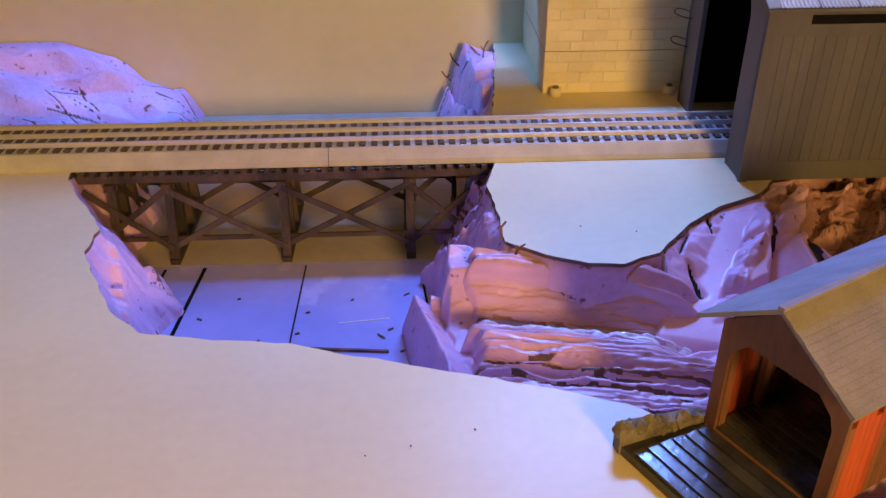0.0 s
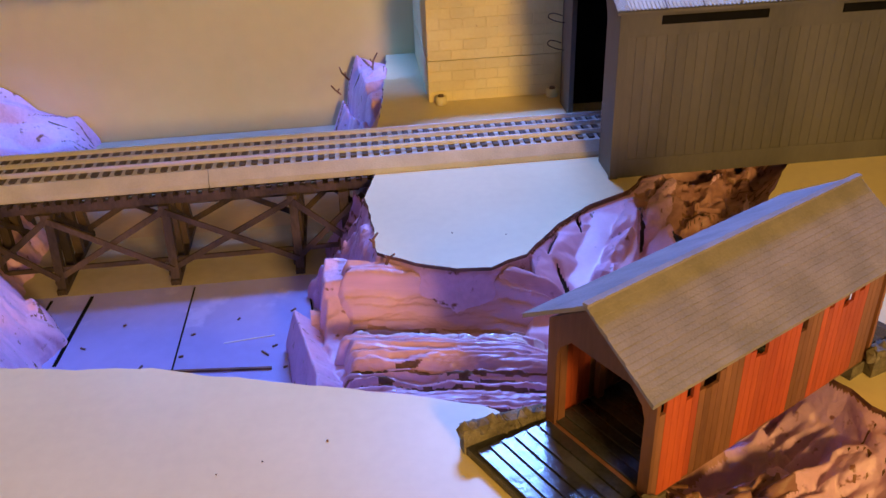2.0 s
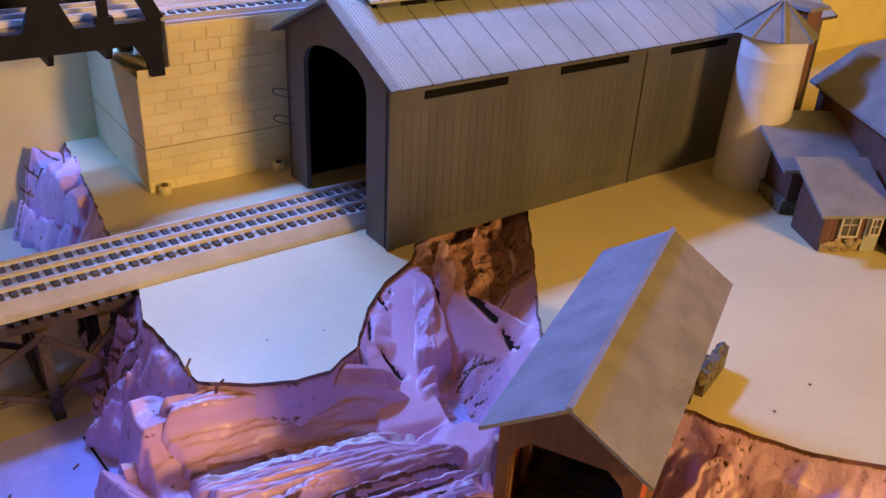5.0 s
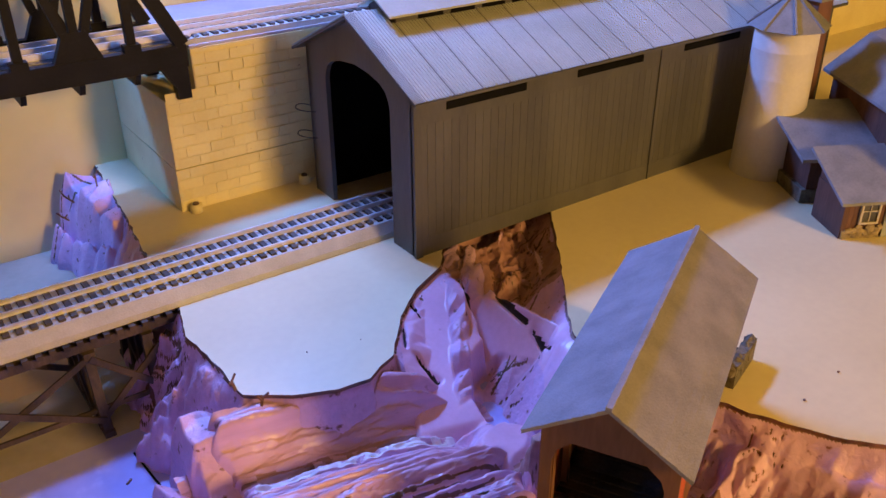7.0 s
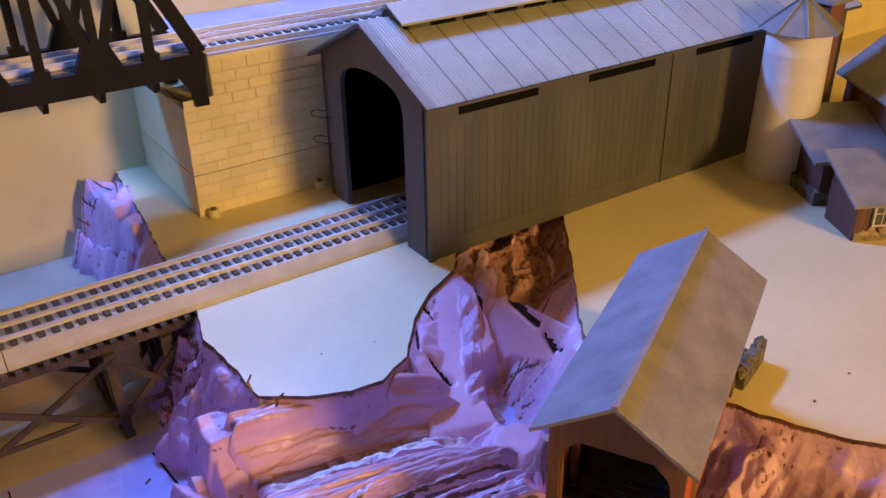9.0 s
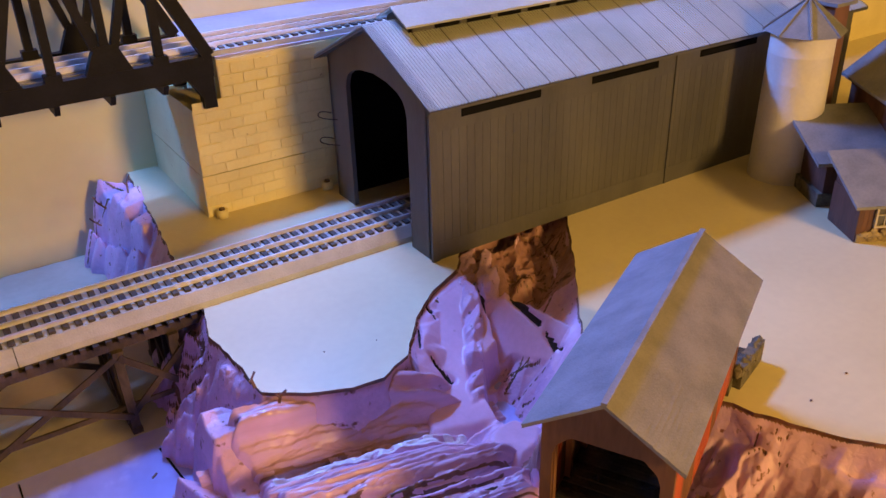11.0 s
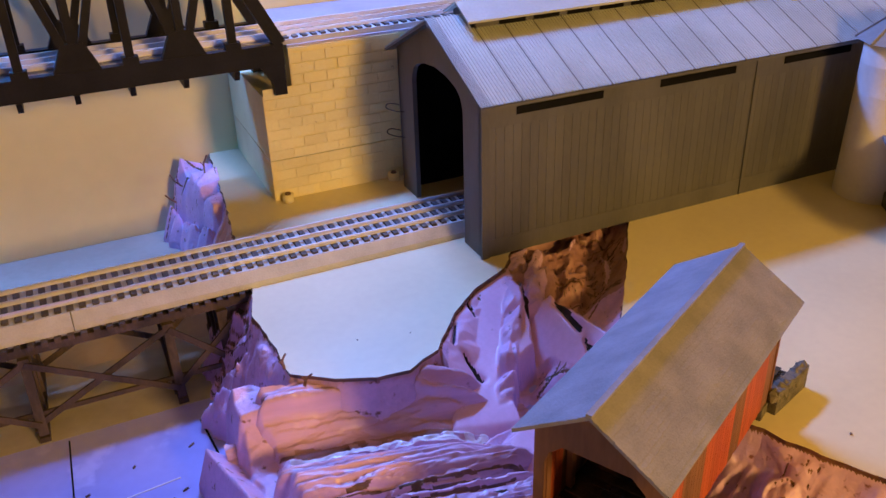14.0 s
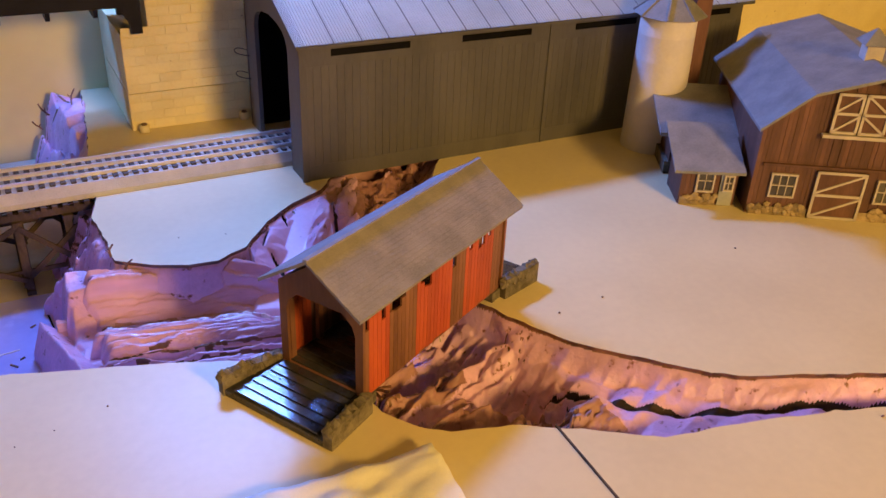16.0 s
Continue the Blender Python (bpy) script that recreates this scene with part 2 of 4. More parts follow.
def ragged(points, step=0.006, jitter=0.0016):
    """A corner line made into a worn, hand-cut one."""
    out = []
    for a, b in zip(points, points[1:] + points[:1]):
        n = max(1, int(math.dist(a, b) / step))
        for i in range(n):
            x, y = a[0] + (b[0] - a[0]) * i / n, a[1] + (b[1] - a[1]) * i / n
            out.append((x + jitter * nz(x * 90, y * 90, 3.0) + 0.6 * jitter * nz(x * 300, y * 300, 5.0), min(0.9705, y + jitter * nz(x * 90, y * 90, 9.0))))
    return out


RIM = ragged(RIM_LEFT + RIM_FRONT + RIM_SOUTH + RIM_EAST + RIM_NORTH)
from mathutils.geometry import tessellate_polygon

OUT = [(-1.5, -0.62), (1.9, -0.62), (1.9, 0.975), (-1.5, 0.975)]
bm = bmesh.new()
pts = [Vector((*p, 0.0)) for p in OUT + RIM]
vs = [bm.verts.new(p) for p in pts]
for tri in tessellate_polygon([pts[:4], pts[4:]]):
    bm.faces.new([vs[i] for i in tri])
low = [bm.verts.new(p - Vector((0, 0, 0.0026))) for p in pts[4:]]
for i in range(len(low)):
    j = (i + 1) % len(low)
    f = bm.faces.new((vs[4 + i], vs[4 + j], low[j], low[i]))
    f.material_index = 1
bmesh.ops.recalc_face_normals(bm, faces=bm.faces[:])
top = part("table_top", bm, M_TABLE)
top.data.materials.append(M_SCORCHSHADE)
if top.data.polygons[0].normal.z < 0:
    top.data.flip_normals()
tagged(top, "cream-white painted layout table top with a gorge cut into it", "table top", kind="structure")
tagged(part("table_apron", box(-1.5, -0.64, -0.5, 1.9, -0.621, -0.001), M_ROOM), "plain front board of the layout table", "table front", kind="structure")

# ---- gorge: carved pink foam ----
RIM_A = np.array(RIM)
RIM_B = np.roll(RIM_A, -1, axis=0)


def rim_distance(P):
    """Distance to the rim, positive inside the gorge."""
    d2 = np.full(len(P), 9.0)
    inside = np.zeros(len(P), bool)
    for a, b in zip(RIM_A, RIM_B):
        ab, ap = b - a, P - a
        t = np.clip((ap @ ab) / (ab @ ab + 1e-12), 0, 1)
        d2 = np.minimum(d2, ((ap - t[:, None] * ab) ** 2).sum(1))
        cross = (a[1] > P[:, 1]) != (b[1] > P[:, 1])
        xc = a[0] + (P[:, 1] - a[1]) / (b[1] - a[1] + 1e-12) * (b[0] - a[0])
        inside ^= cross & (P[:, 0] < xc)
    return np.where(inside, 1, -1) * np.sqrt(d2)


def step(a, b, v):
    t = np.clip((v - a) / (b - a), 0, 1)
    return t * t * (3 - 2 * t)


RIVER = -0.072
CELL = 0.0009
gx, gy = np.arange(-0.56, 0.66, CELL), np.arange(0.06, 0.879, CELL)
nx, ny = len(gx), len(gy)
X, Y = np.meshgrid(gx, gy)
ALL = np.stack([X.ravel(), Y.ravel()], 1)
SKIP = 8
coarse = rim_distance(np.stack([X[::SKIP, ::SKIP].ravel(), Y[::SKIP, ::SKIP].ravel()], 1)).reshape(X[::SKIP, ::SKIP].shape)
wide = np.repeat(np.repeat(coarse, SKIP, 0), SKIP, 1)[:ny, :nx].ravel()
sel = np.nonzero(wide > -0.022)[0]
sel = sel[(D_SEL := rim_distance(ALL[sel])) > -0.010]
D = D_SEL[D_SEL > -0.010]
P = ALL[sel]
x, y = P[:, 0], P[:, 1]
TABLE = np.random.default_rng(5).uniform(-1, 1, (4096, 2))


def lattice(i, j, seed, k=0):
    return TABLE[(i * 73856093 ^ j * 19349663 ^ int(seed * 10) * 83492791) & 4095, k]


def field(fx, fy, seed, slant=0.0, px=None, py=None):
    """Smooth gradient noise over the gorge."""
    px, py = (x, y) if px is None else (px, py)
    u, v = px * fx + slant * py, py * fy
    i, j = np.floor(u).astype(np.int64), np.floor(v).astype(np.int64)
    a, b = u - i, v - j
    f = lambda t: t * t * t * (t * (t * 6 - 15) + 10)
    g = lambda di, dj: lattice(i + di, j + dj, seed) * (a - di) + lattice(i + di, j + dj, seed, 1) * (b - dj)
    return (g(0, 0) * (1 - f(a)) + g(1, 0) * f(a)) * (1 - f(b)) + (g(0, 1) * (1 - f(a)) + g(1, 1) * f(a)) * f(b)


wob, mid, fine = field(22, 22, 0.0), field(60, 60, 4.0), field(190, 190, 7.0)


def facets(size, seed, stretch=1.0, turn=0.0, warp=0.5):
    """Flat knife-cut faces meeting in creases. Gives height from -1 to 1 and the distance to the nearest crease."""
    ca, sa = math.cos(radians(turn)), math.sin(radians(turn))
    wx, wy = x + warp * size * field(0.6 / size, 0.6 / size, seed + 1), y + warp * size * field(0.6 / size, 0.6 / size, seed + 2)
    u, v = (wx * ca + wy * sa) / (size * stretch), (wy * ca - wx * sa) / size
    u = u + 0.5 * v
    i, j = np.floor(u).astype(np.int64), np.floor(v).astype(np.int64)
    a, b = u - i, v - j
    upper = a + b > 1
    h = lambda di, dj: lattice(i + di, j + dj, seed)
    lo = h(0, 0) * (1 - a - b) + h(1, 0) * a + h(0, 1) * b
    hi = h(1, 1) * (a + b - 1) + h(0, 1) * (1 - a) + h(1, 0) * (1 - b)
    edge = np.minimum(np.minimum(np.where(upper, 1 - a, a), np.where(upper, 1 - b, b)), np.abs(1 - a - b)) * size
    return np.where(upper, hi, lo), edge


big, big_edge = facets(0.034, 3, 1.3, 25)
small, small_edge = facets(0.014, 8, 1.8, 35)
chips, chips_edge = facets(0.0065, 15, 2.2, 30)
strokes, strokes_edge = facets(0.009, 21, 4.0, 62)


def ledges(h, rise):
    """Broken layers: level treads with sharp risers. Gives the height and a mark at the risers' upper edge."""
    q = h / rise + 0.5 * mid + 0.25 * fine
    f = q - np.floor(q)
    return rise * (np.floor(q) + 0.35 * f + 0.65 * step(0.92, 1.0, f)), f


# bottom, zone by zone
sv = y + 0.19 * (x - 0.12)
slab = np.interp(sv, [0.34, 0.40, 0.44, 0.455, 0.462, 0.4635], [-0.046, -0.044, -0.048, -0.040, -0.030, -0.020]) + 0.008 * step(0.070, 0.058, x + 0.006 * small) + 0.004 * small
hill = -0.004 - 0.26 * np.clip((0.520 - y) + 0.35 * (0.23 - x), 0, 0.2) + 0.0012 * wob
pale_face = np.minimum(-0.038 + 0.95 * (x - 0.250) + 0.06 * (y - 0.45), -0.003) + 0.0008 * wob
rough = np.maximum(step(0.500, 0.506, y + 0.004 * small), step(0.281, 0.285, x + 0.10 * (y - 0.47)))
block_h, block_f = ledges(0.014 * big + 0.009 * strokes + 0.005 * small, 0.0050)
block = -0.018 + block_h + 0.0036 * chips + 0.07 * (y - 0.53)
northeast = pale_face + (block - pale_face) * rough
channel_h, channel_f = ledges(0.030 * big + 0.020 * small, 0.0090)
channel_rough = -0.026 + channel_h + 0.0065 * chips - 0.010 * step(0.26, 0.20, x)
channel_even = -0.017 + 0.0030 * big + 0.0045 * small + 0.0035 * np.abs(np.sin(85 * x + 2.0 * wob))
channel = channel_rough + (channel_even - channel_rough) * step(0.290, 0.325, x + 0.25 * (y - 0.22))
w_slab = step(0.036, 0.046, x + 0.006 * mid) * step(0.53, 0.50, y)
z_in = RIVER + (slab - RIVER) * w_slab
e = step(0.164, 0.178, x - 0.5 * (y - 0.45)) * step(0.405, 0.420, y + 0.3 * (x - 0.2))
z_in = z_in + (hill - z_in) * e
ne = step(0.247, 0.251, x - 0.25 * (y - 0.48) + 0.003 * small) * step(0.42, 0.44, y)
z_in = z_in + (northeast - z_in) * ne
p = step(0.029, 0.024, np.hypot((x - 0.2345 - 0.3 * (y - 0.43)) * 1.15, (y - 0.430) * 0.75) + 0.003 * small)
z_in = z_in + (-0.060 - z_in) * p
even = np.maximum(e * (1 - ne), ne * (1 - rough)) * (1 - p)
# column of cut chips between the even hill and the pale face
ridge = np.abs((x - 0.2315) - 0.62 * (y - 0.478) + 0.003 * small)
w_ridge = step(0.0085, 0.0055, ridge) * step(0.430, 0.440, y) * step(0.535, 0.525, y)
z_in = z_in + w_ridge * (0.0045 + 0.005 * chips + 0.007 * strokes + 0.004 * small)
even = even * (1 - w_ridge)
c = step(0.188, 0.20, x + 0.1 * (y - 0.3)) * step(0.385, 0.36, y)
z_in = z_in + (channel - z_in) * c
# smooth lump before the pool
lump = step(0.026, 0.008, np.hypot((x - 0.196) * 0.75, (y - 0.388) * 1.0) + 0.006 * big + 0.008 * small)
z_in = z_in + lump * (np.minimum(-0.024 + 0.20 * (y - 0.39) + 0.003 * big, -0.010) - z_in)
even = np.maximum(even, lump)
# thin standing flake at the slab's river end
ft = np.clip((0.502 - y) / 0.105, 0, 1)
fx0 = 0.021 + 0.020 * ft
flake = np.interp(ft, [0, 0.12, 0.45, 1.0], [-0.066, -0.040, -0.034, -0.022]) - np.where(x < fx0, 3.2 * (fx0 - x), 0.9 * (x - fx0)) + 0.0015 * small
z_in = np.where((y < 0.506) & (x < 0.075) & (x > -0.02) & (y > 0.38), np.maximum(z_in, flake), z_in)
# back banks against the wall
bankL = -0.010 - 0.38 * np.clip(x + 0.350, -0.02, 0.3) - 0.28 * np.clip(0.80 - y, -0.08, 0.2) + 0.013 * big + 0.008 * small
wl = step(-0.186, -0.208, x + 0.006 * mid) * step(0.655, 0.69, y)
z_in = np.where(y > 0.64, np.maximum(z_in, RIVER + (bankL - RIVER) * wl), z_in)
bankR = -0.001 - 2.6 * np.clip(0.086 - 0.10 * (y - 0.80) - x, 0, 0.2) + 0.012 * big + 0.009 * small - 0.016 * np.exp(-(((x - 0.078 + 0.2 * (y - 0.80)) / 0.0025) ** 2))
wr = step(0.73, 0.77, y) * step(0.88, 0.86, y)
z_in = np.where((x > 0) & (y > 0.7), np.maximum(RIVER, RIVER + (bankR - RIVER) * wr), z_in)
# cut walls under the rim
cut = (x > 0.082) & (x < 0.176) & (y > 0.43) & (y < 0.50)
wedge = (x > 0.0) & (x < 0.10) & (y > 0.40) & (y < 0.62)
slope = np.where(cut & (D > 0.0), 5.0, np.where(wedge, 1.75, np.where((x > 0.166) & (y > 0.40) & (y < 0.6), 0.9, np.where((x > 0.19) & (x < 0.30), 2.2, np.where(x > 0.19, 1.1, np.where(x < -0.05, 1.9, 2.4)))))) * (1 + 0.22 * big)
wall = -0.0025 - np.clip(D, 0, 1) * slope
folds, folds_edge = facets(0.011, 33, 3.5, -58)
wedge_h, wedge_f = ledges(0.014 * folds + 0.009 * small, 0.0048)
wall = wall + step(0.0, 0.010, D) * np.where(wedge, wedge_h + 0.0026 * chips, np.where(x < 0.1, 0.008 * folds + 0.008 * big + 0.005 * small + 0.002 * chips, 0.006 * big + 0.004 * small + 0.002 * chips))
on_wall = wall > z_in
Z = np.maximum(z_in, wall)
dry = Z > RIVER + 0.004
# thin dark lines in some of the creases, part scorch, part painted crease shade, and pores
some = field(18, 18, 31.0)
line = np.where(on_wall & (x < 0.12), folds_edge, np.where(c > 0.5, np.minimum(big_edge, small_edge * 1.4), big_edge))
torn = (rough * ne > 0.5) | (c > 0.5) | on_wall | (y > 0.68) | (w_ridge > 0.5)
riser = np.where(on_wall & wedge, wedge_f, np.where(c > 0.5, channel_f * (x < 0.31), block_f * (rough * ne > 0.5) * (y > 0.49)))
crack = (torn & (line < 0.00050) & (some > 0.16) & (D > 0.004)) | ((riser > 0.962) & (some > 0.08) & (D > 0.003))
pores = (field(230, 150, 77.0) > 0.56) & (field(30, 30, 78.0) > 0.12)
Z = Z + np.where(dry, (0.0003 * mid + 0.0002 * fine) * (1 - 0.7 * even) - 0.0016 * crack - 0.0008 * pores, 0)
mound = (y > 0.67) & (x < -0.15)
peak = (y > 0.74) & (x > 0.02)
Z = np.where(dry, np.minimum(Z, np.where(mound, 0.010, np.where(peak, 0.020, -0.0012))), RIVER - 0.004)
Z = np.where(D < -0.002, -0.006, Z)
scorch_shade = (crack | pores) & dry
slit_shade = np.zeros(len(P), bool)
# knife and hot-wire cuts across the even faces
# near-black colour paints the shade of deep slits into these shallow cuts
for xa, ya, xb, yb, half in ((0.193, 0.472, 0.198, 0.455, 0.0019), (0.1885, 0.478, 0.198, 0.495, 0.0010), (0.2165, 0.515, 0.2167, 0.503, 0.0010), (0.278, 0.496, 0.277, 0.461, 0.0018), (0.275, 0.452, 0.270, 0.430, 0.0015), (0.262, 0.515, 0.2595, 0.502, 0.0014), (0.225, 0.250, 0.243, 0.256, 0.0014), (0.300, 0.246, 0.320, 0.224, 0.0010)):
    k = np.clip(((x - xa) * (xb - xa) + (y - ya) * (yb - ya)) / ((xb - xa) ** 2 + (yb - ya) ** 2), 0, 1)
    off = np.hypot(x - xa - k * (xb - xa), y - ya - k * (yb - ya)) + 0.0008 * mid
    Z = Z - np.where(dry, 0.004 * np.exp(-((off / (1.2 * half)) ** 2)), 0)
    slit_shade |= (off < half * (1 - 0.6 * np.abs(2 * k - 1))) & dry
# trench slit: a shallow groove with its inner dark painted on
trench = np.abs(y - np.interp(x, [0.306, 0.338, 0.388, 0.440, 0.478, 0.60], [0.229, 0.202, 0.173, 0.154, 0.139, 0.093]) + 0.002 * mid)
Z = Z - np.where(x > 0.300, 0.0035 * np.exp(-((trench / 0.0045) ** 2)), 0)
slit_shade |= (trench < 0.0030 + 0.0025 * wob + 0.001 * small) & (x > 0.306)
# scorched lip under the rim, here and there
scorch_shade |= (D > 0) & (D < 0.0011 + 0.0008 * mid) & (some > -0.1) & (x > -0.05) & ~cut
# brown on block and channel: partly browned foam, partly shade put into colour
brown_and_shade = ((rough * ne > 0.5) & (y + 0.25 * (x - 0.3) > 0.488) & (strokes + 0.8 * wob < 0.35)) | ((c > 0.5) & (x + 0.6 * (y - 0.22) < 0.30) & (small + 0.6 * big > -0.15))
tone = np.where(slit_shade, 4, np.where(scorch_shade, 1, np.where(brown_and_shade, 3, np.where(even > 0.5, 2, 0))))
index = np.full(nx * ny, -1)
index[sel] = np.arange(len(sel))
I = index.reshape(ny, nx)
quads = np.stack([I[:-1, :-1], I[:-1, 1:], I[1:, 1:], I[1:, :-1]], -1).reshape(-1, 4)
quads = quads[(quads >= 0).all(1)]
me = bpy.data.meshes.new("gorge_rock")
me.from_pydata(np.stack([x, y, Z], 1).tolist(), [], quads.tolist())
for m in (M_FOAM, M_SCORCHSHADE, M_FOAMSMOOTH, M_FOAMBROWN, M_SLITSHADE):
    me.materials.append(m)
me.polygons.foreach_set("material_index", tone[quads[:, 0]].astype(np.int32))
me.polygons.foreach_set("use_smooth", np.ones(len(quads), bool))
gorge = new("gorge_rock", me)
tagged(gorge, "carved and scorched pink foam rock lining the gorge", "rock", kind="structure")

# the hot-wire cut slab: one long strip surface with grooves along it
BAND_V = [0.335, 0.355, 0.3615, 0.3625, 0.370, 0.3765, 0.3775, 0.3795, 0.3805, 0.3825, 0.3835, 0.3855, 0.3865, 0.3885, 0.3905, 0.393, 0.398, 0.406, 0.411, 0.4155, 0.418, 0.4205, 0.4220, 0.4245, 0.430, 0.4345, 0.4365, 0.4385, 0.4450, 0.4520, 0.4585, 0.4605, 0.4625, 0.474]
BAND_Z = [-0.033, -0.032, -0.0315, -0.0280, -0.0272, -0.0265, -0.0290, -0.0290, -0.0262, -0.0262, -0.0292, -0.0290, -0.0262, -0.0260, -0.0225, -0.0205, -0.0190, -0.0185, -0.0190, -0.0215, -0.0250, -0.0325, -0.0335, -0.0295, -0.0285, -0.0330, -0.0365, -0.0370, -0.0350, -0.0300, -0.0220, -0.0185, -0.0060, -0.003]
us, vv = np.linspace(0.034, 0.222, 150), np.arange(0.336, 0.4735, 0.0006)
U, V = np.meshgrid(us, vv)
U, V = U.ravel(), V.ravel()
w1 = np.array([nz(a * 18, b * 60, 71.0) for a, b in zip(U, V)])
w2 = np.array([nz(a * 9, b * 380, 72.0) for a, b in zip(U, V)])
w3 = np.array([nz(a * 160, b * 220, 73.0) for a, b in zip(U, V)])
end = np.array([nz(3.0, b * 110, 74.0) for b in V])
arch = 0.045 * np.clip(U - 0.128, 0, 1) ** 1.2 * 6.0 * (V > 0.44)
SZ = np.interp(V + 0.0010 * np.round(2 * w1) + arch, BAND_V, BAND_Z) + 0.0014 * np.round(3 * w2) / 2
white_band = (V > 0.4235) & (V < 0.4350)
w4 = np.array([nz(a * 45, b * 150, 75.0) for a, b in zip(U, V)])
SZ = SZ + np.where(white_band, 0.0026 * w3, 0.0006 * w3) + np.where(V < 0.397, 0.0012, 0.0007) * np.round(3.5 * w4)
SZ = SZ - 0.040 * step(0.062, 0.046, U + 0.008 * end) - 0.030 * step(0.178, 0.212, U + 0.016 * end) - 0.012 * step(0.150, 0.190, U + 0.02 * end) * (V > 0.40)
SY = V - 0.19 * (U - 0.12)
SD = rim_distance(np.stack([U, SY], 1))
SZ = np.where(SD < 0.0012, np.minimum(SZ, -0.012), SZ)
SZ = np.maximum(SZ, -0.068)
n_u, n_v = len(us), len(vv)
base = (np.arange(n_v - 1)[:, None] * n_u + np.arange(n_u - 1)[None, :]).ravel()
sq = np.stack([base, base + 1, base + n_u + 1, base + n_u], 1)
me = bpy.data.meshes.new("cut_slab")
me.from_pydata(np.stack([U, SY, SZ], 1).tolist(), [], sq.tolist())
for m in (M_STRATA, M_FOAMBROWN, M_GLUE, M_SCORCHSHADE):
    me.materials.append(m)
VA = V + arch
# the scoop's brown paints in the shade below the rim
s_tone = np.where((VA > 0.4370 + 0.002 * w1) & (VA < 0.4440 + 0.003 * w1) & (U > 0.070 + 0.006 * end) & (w1 + 0.6 * w3 > -0.15), 1, 0)
s_tone = np.where((V > 0.4245) & (V < 0.4340 + 0.003 * w1) & (w3 + 0.8 * w1 > -0.22) & (U > 0.064), 2, s_tone)
s_tone = np.where((VA > 0.4355) & (VA < 0.4372 + 0.003 * w1) & (w1 + 0.4 * w3 > -0.12) & (U > 0.085), 3, s_tone)
# dark groove lines: scorch and groove shade in one colour
for a0, a1 in ((0.4200, 0.4222), (0.3870, 0.3884), (0.3776, 0.3790), (0.3836, 0.3848), (0.3608, 0.3622)):
    s_tone = np.where((V + 0.0014 * w4 > a0) & (V + 0.0014 * w4 < a1) & (w1 + 0.7 * w2 > -0.12), 3, s_tone)
s_tone = np.where((w4 > 0.52) & (V < 0.400), 3, s_tone)
me.polygons.foreach_set("material_index", s_tone[base].astype(np.int32))
me.polygons.foreach_set("use_smooth", np.ones(len(sq), bool))
tagged(new("cut_slab", me), "long grooved pink foam slab with a scoop painted in brown shade and a pale smear", "rock", kind="structure")

# river bottom: lilac foam board, cream board under the trestle
tagged(part("river_board", box(-0.23, 0.30, RIVER - 0.008, 0.10, 0.582, RIVER), M_BOARD), "pale lilac foam board on the gorge bottom", "river board", kind="structure")
tagged(part("river_board_pool", box(0.205, 0.375, -0.058, 0.262, 0.47, -0.050), M_BOARD), "pale lilac foam board between the rocks", "river board", kind="structure")
tagged(part("under_board", box(-0.23, 0.5821, RIVER - 0.008, 0.10, 0.665, RIVER), M_UNDER), "dull cream board under the trestle", "river board", kind="structure")
tagged(part("back_board", box(-0.30, 0.6651, RIVER - 0.008, 0.12, 0.8795, RIVER), M_BACK), "pale board between the trestle and the wall", "river board", kind="structure")

# ---- track on its roadbed ----


def track(name, xa, xb, yc, zb, bed_top, label):
    t = thing(name, pose(0, yc, zb), label, "railway track")
    if bed_top:
        poly = [(-0.032, 0.0), (0.032, 0.0), (0.031, 0.004), (0.0255, bed_top), (-0.0255, bed_top), (-0.031, 0.004)]
        at = xa
        for seam in (-0.036, xb):
            part("roadbed", prism(poly, "x", at, seam - 0.0006), M_BED, t)
            at = seam
    for dy in (-0.0170, 0.0, 0.0170):
        zt = bed_top + 0.0017
        poly = [(dy - 0.0008, zt), (dy + 0.0008, zt), (dy + 0.0008, zt + 0.0005), (dy + 0.0003, zt + 0.001), (dy + 0.0003, zt + 0.0022), (dy + 0.0007, zt + 0.0025), (dy + 0.0007, zt + 0.0035), (dy - 0.0007, zt + 0.0035), (dy - 0.0007, zt + 0.0025), (dy - 0.0003, zt + 0.0022), (dy - 0.0003, zt + 0.001), (dy - 0.0008, zt + 0.0005)]
        part("rail", prism(poly, "x", xa, xb), M_RAIL, t)
    tie = finish(box(-0.0022, -0.0236, 0, 0.0022, 0.0236, 0.0021, 0.0003), "tie", M_TIE)
    n = int((xb - xa) / 0.0082)
    for i in range(n):
        share("tie", tie, t, pose(xa + 0.004 + i * 0.0082, random.uniform(-0.0004, 0.0004), bed_top - 0.0004, 0, 0, random.uniform(-1, 1)))
    return t


track("main_track", -0.95, 0.74, 0.630, 0.0, 0.0115, "three-rail model track with dark ties on a pale grey roadbed")

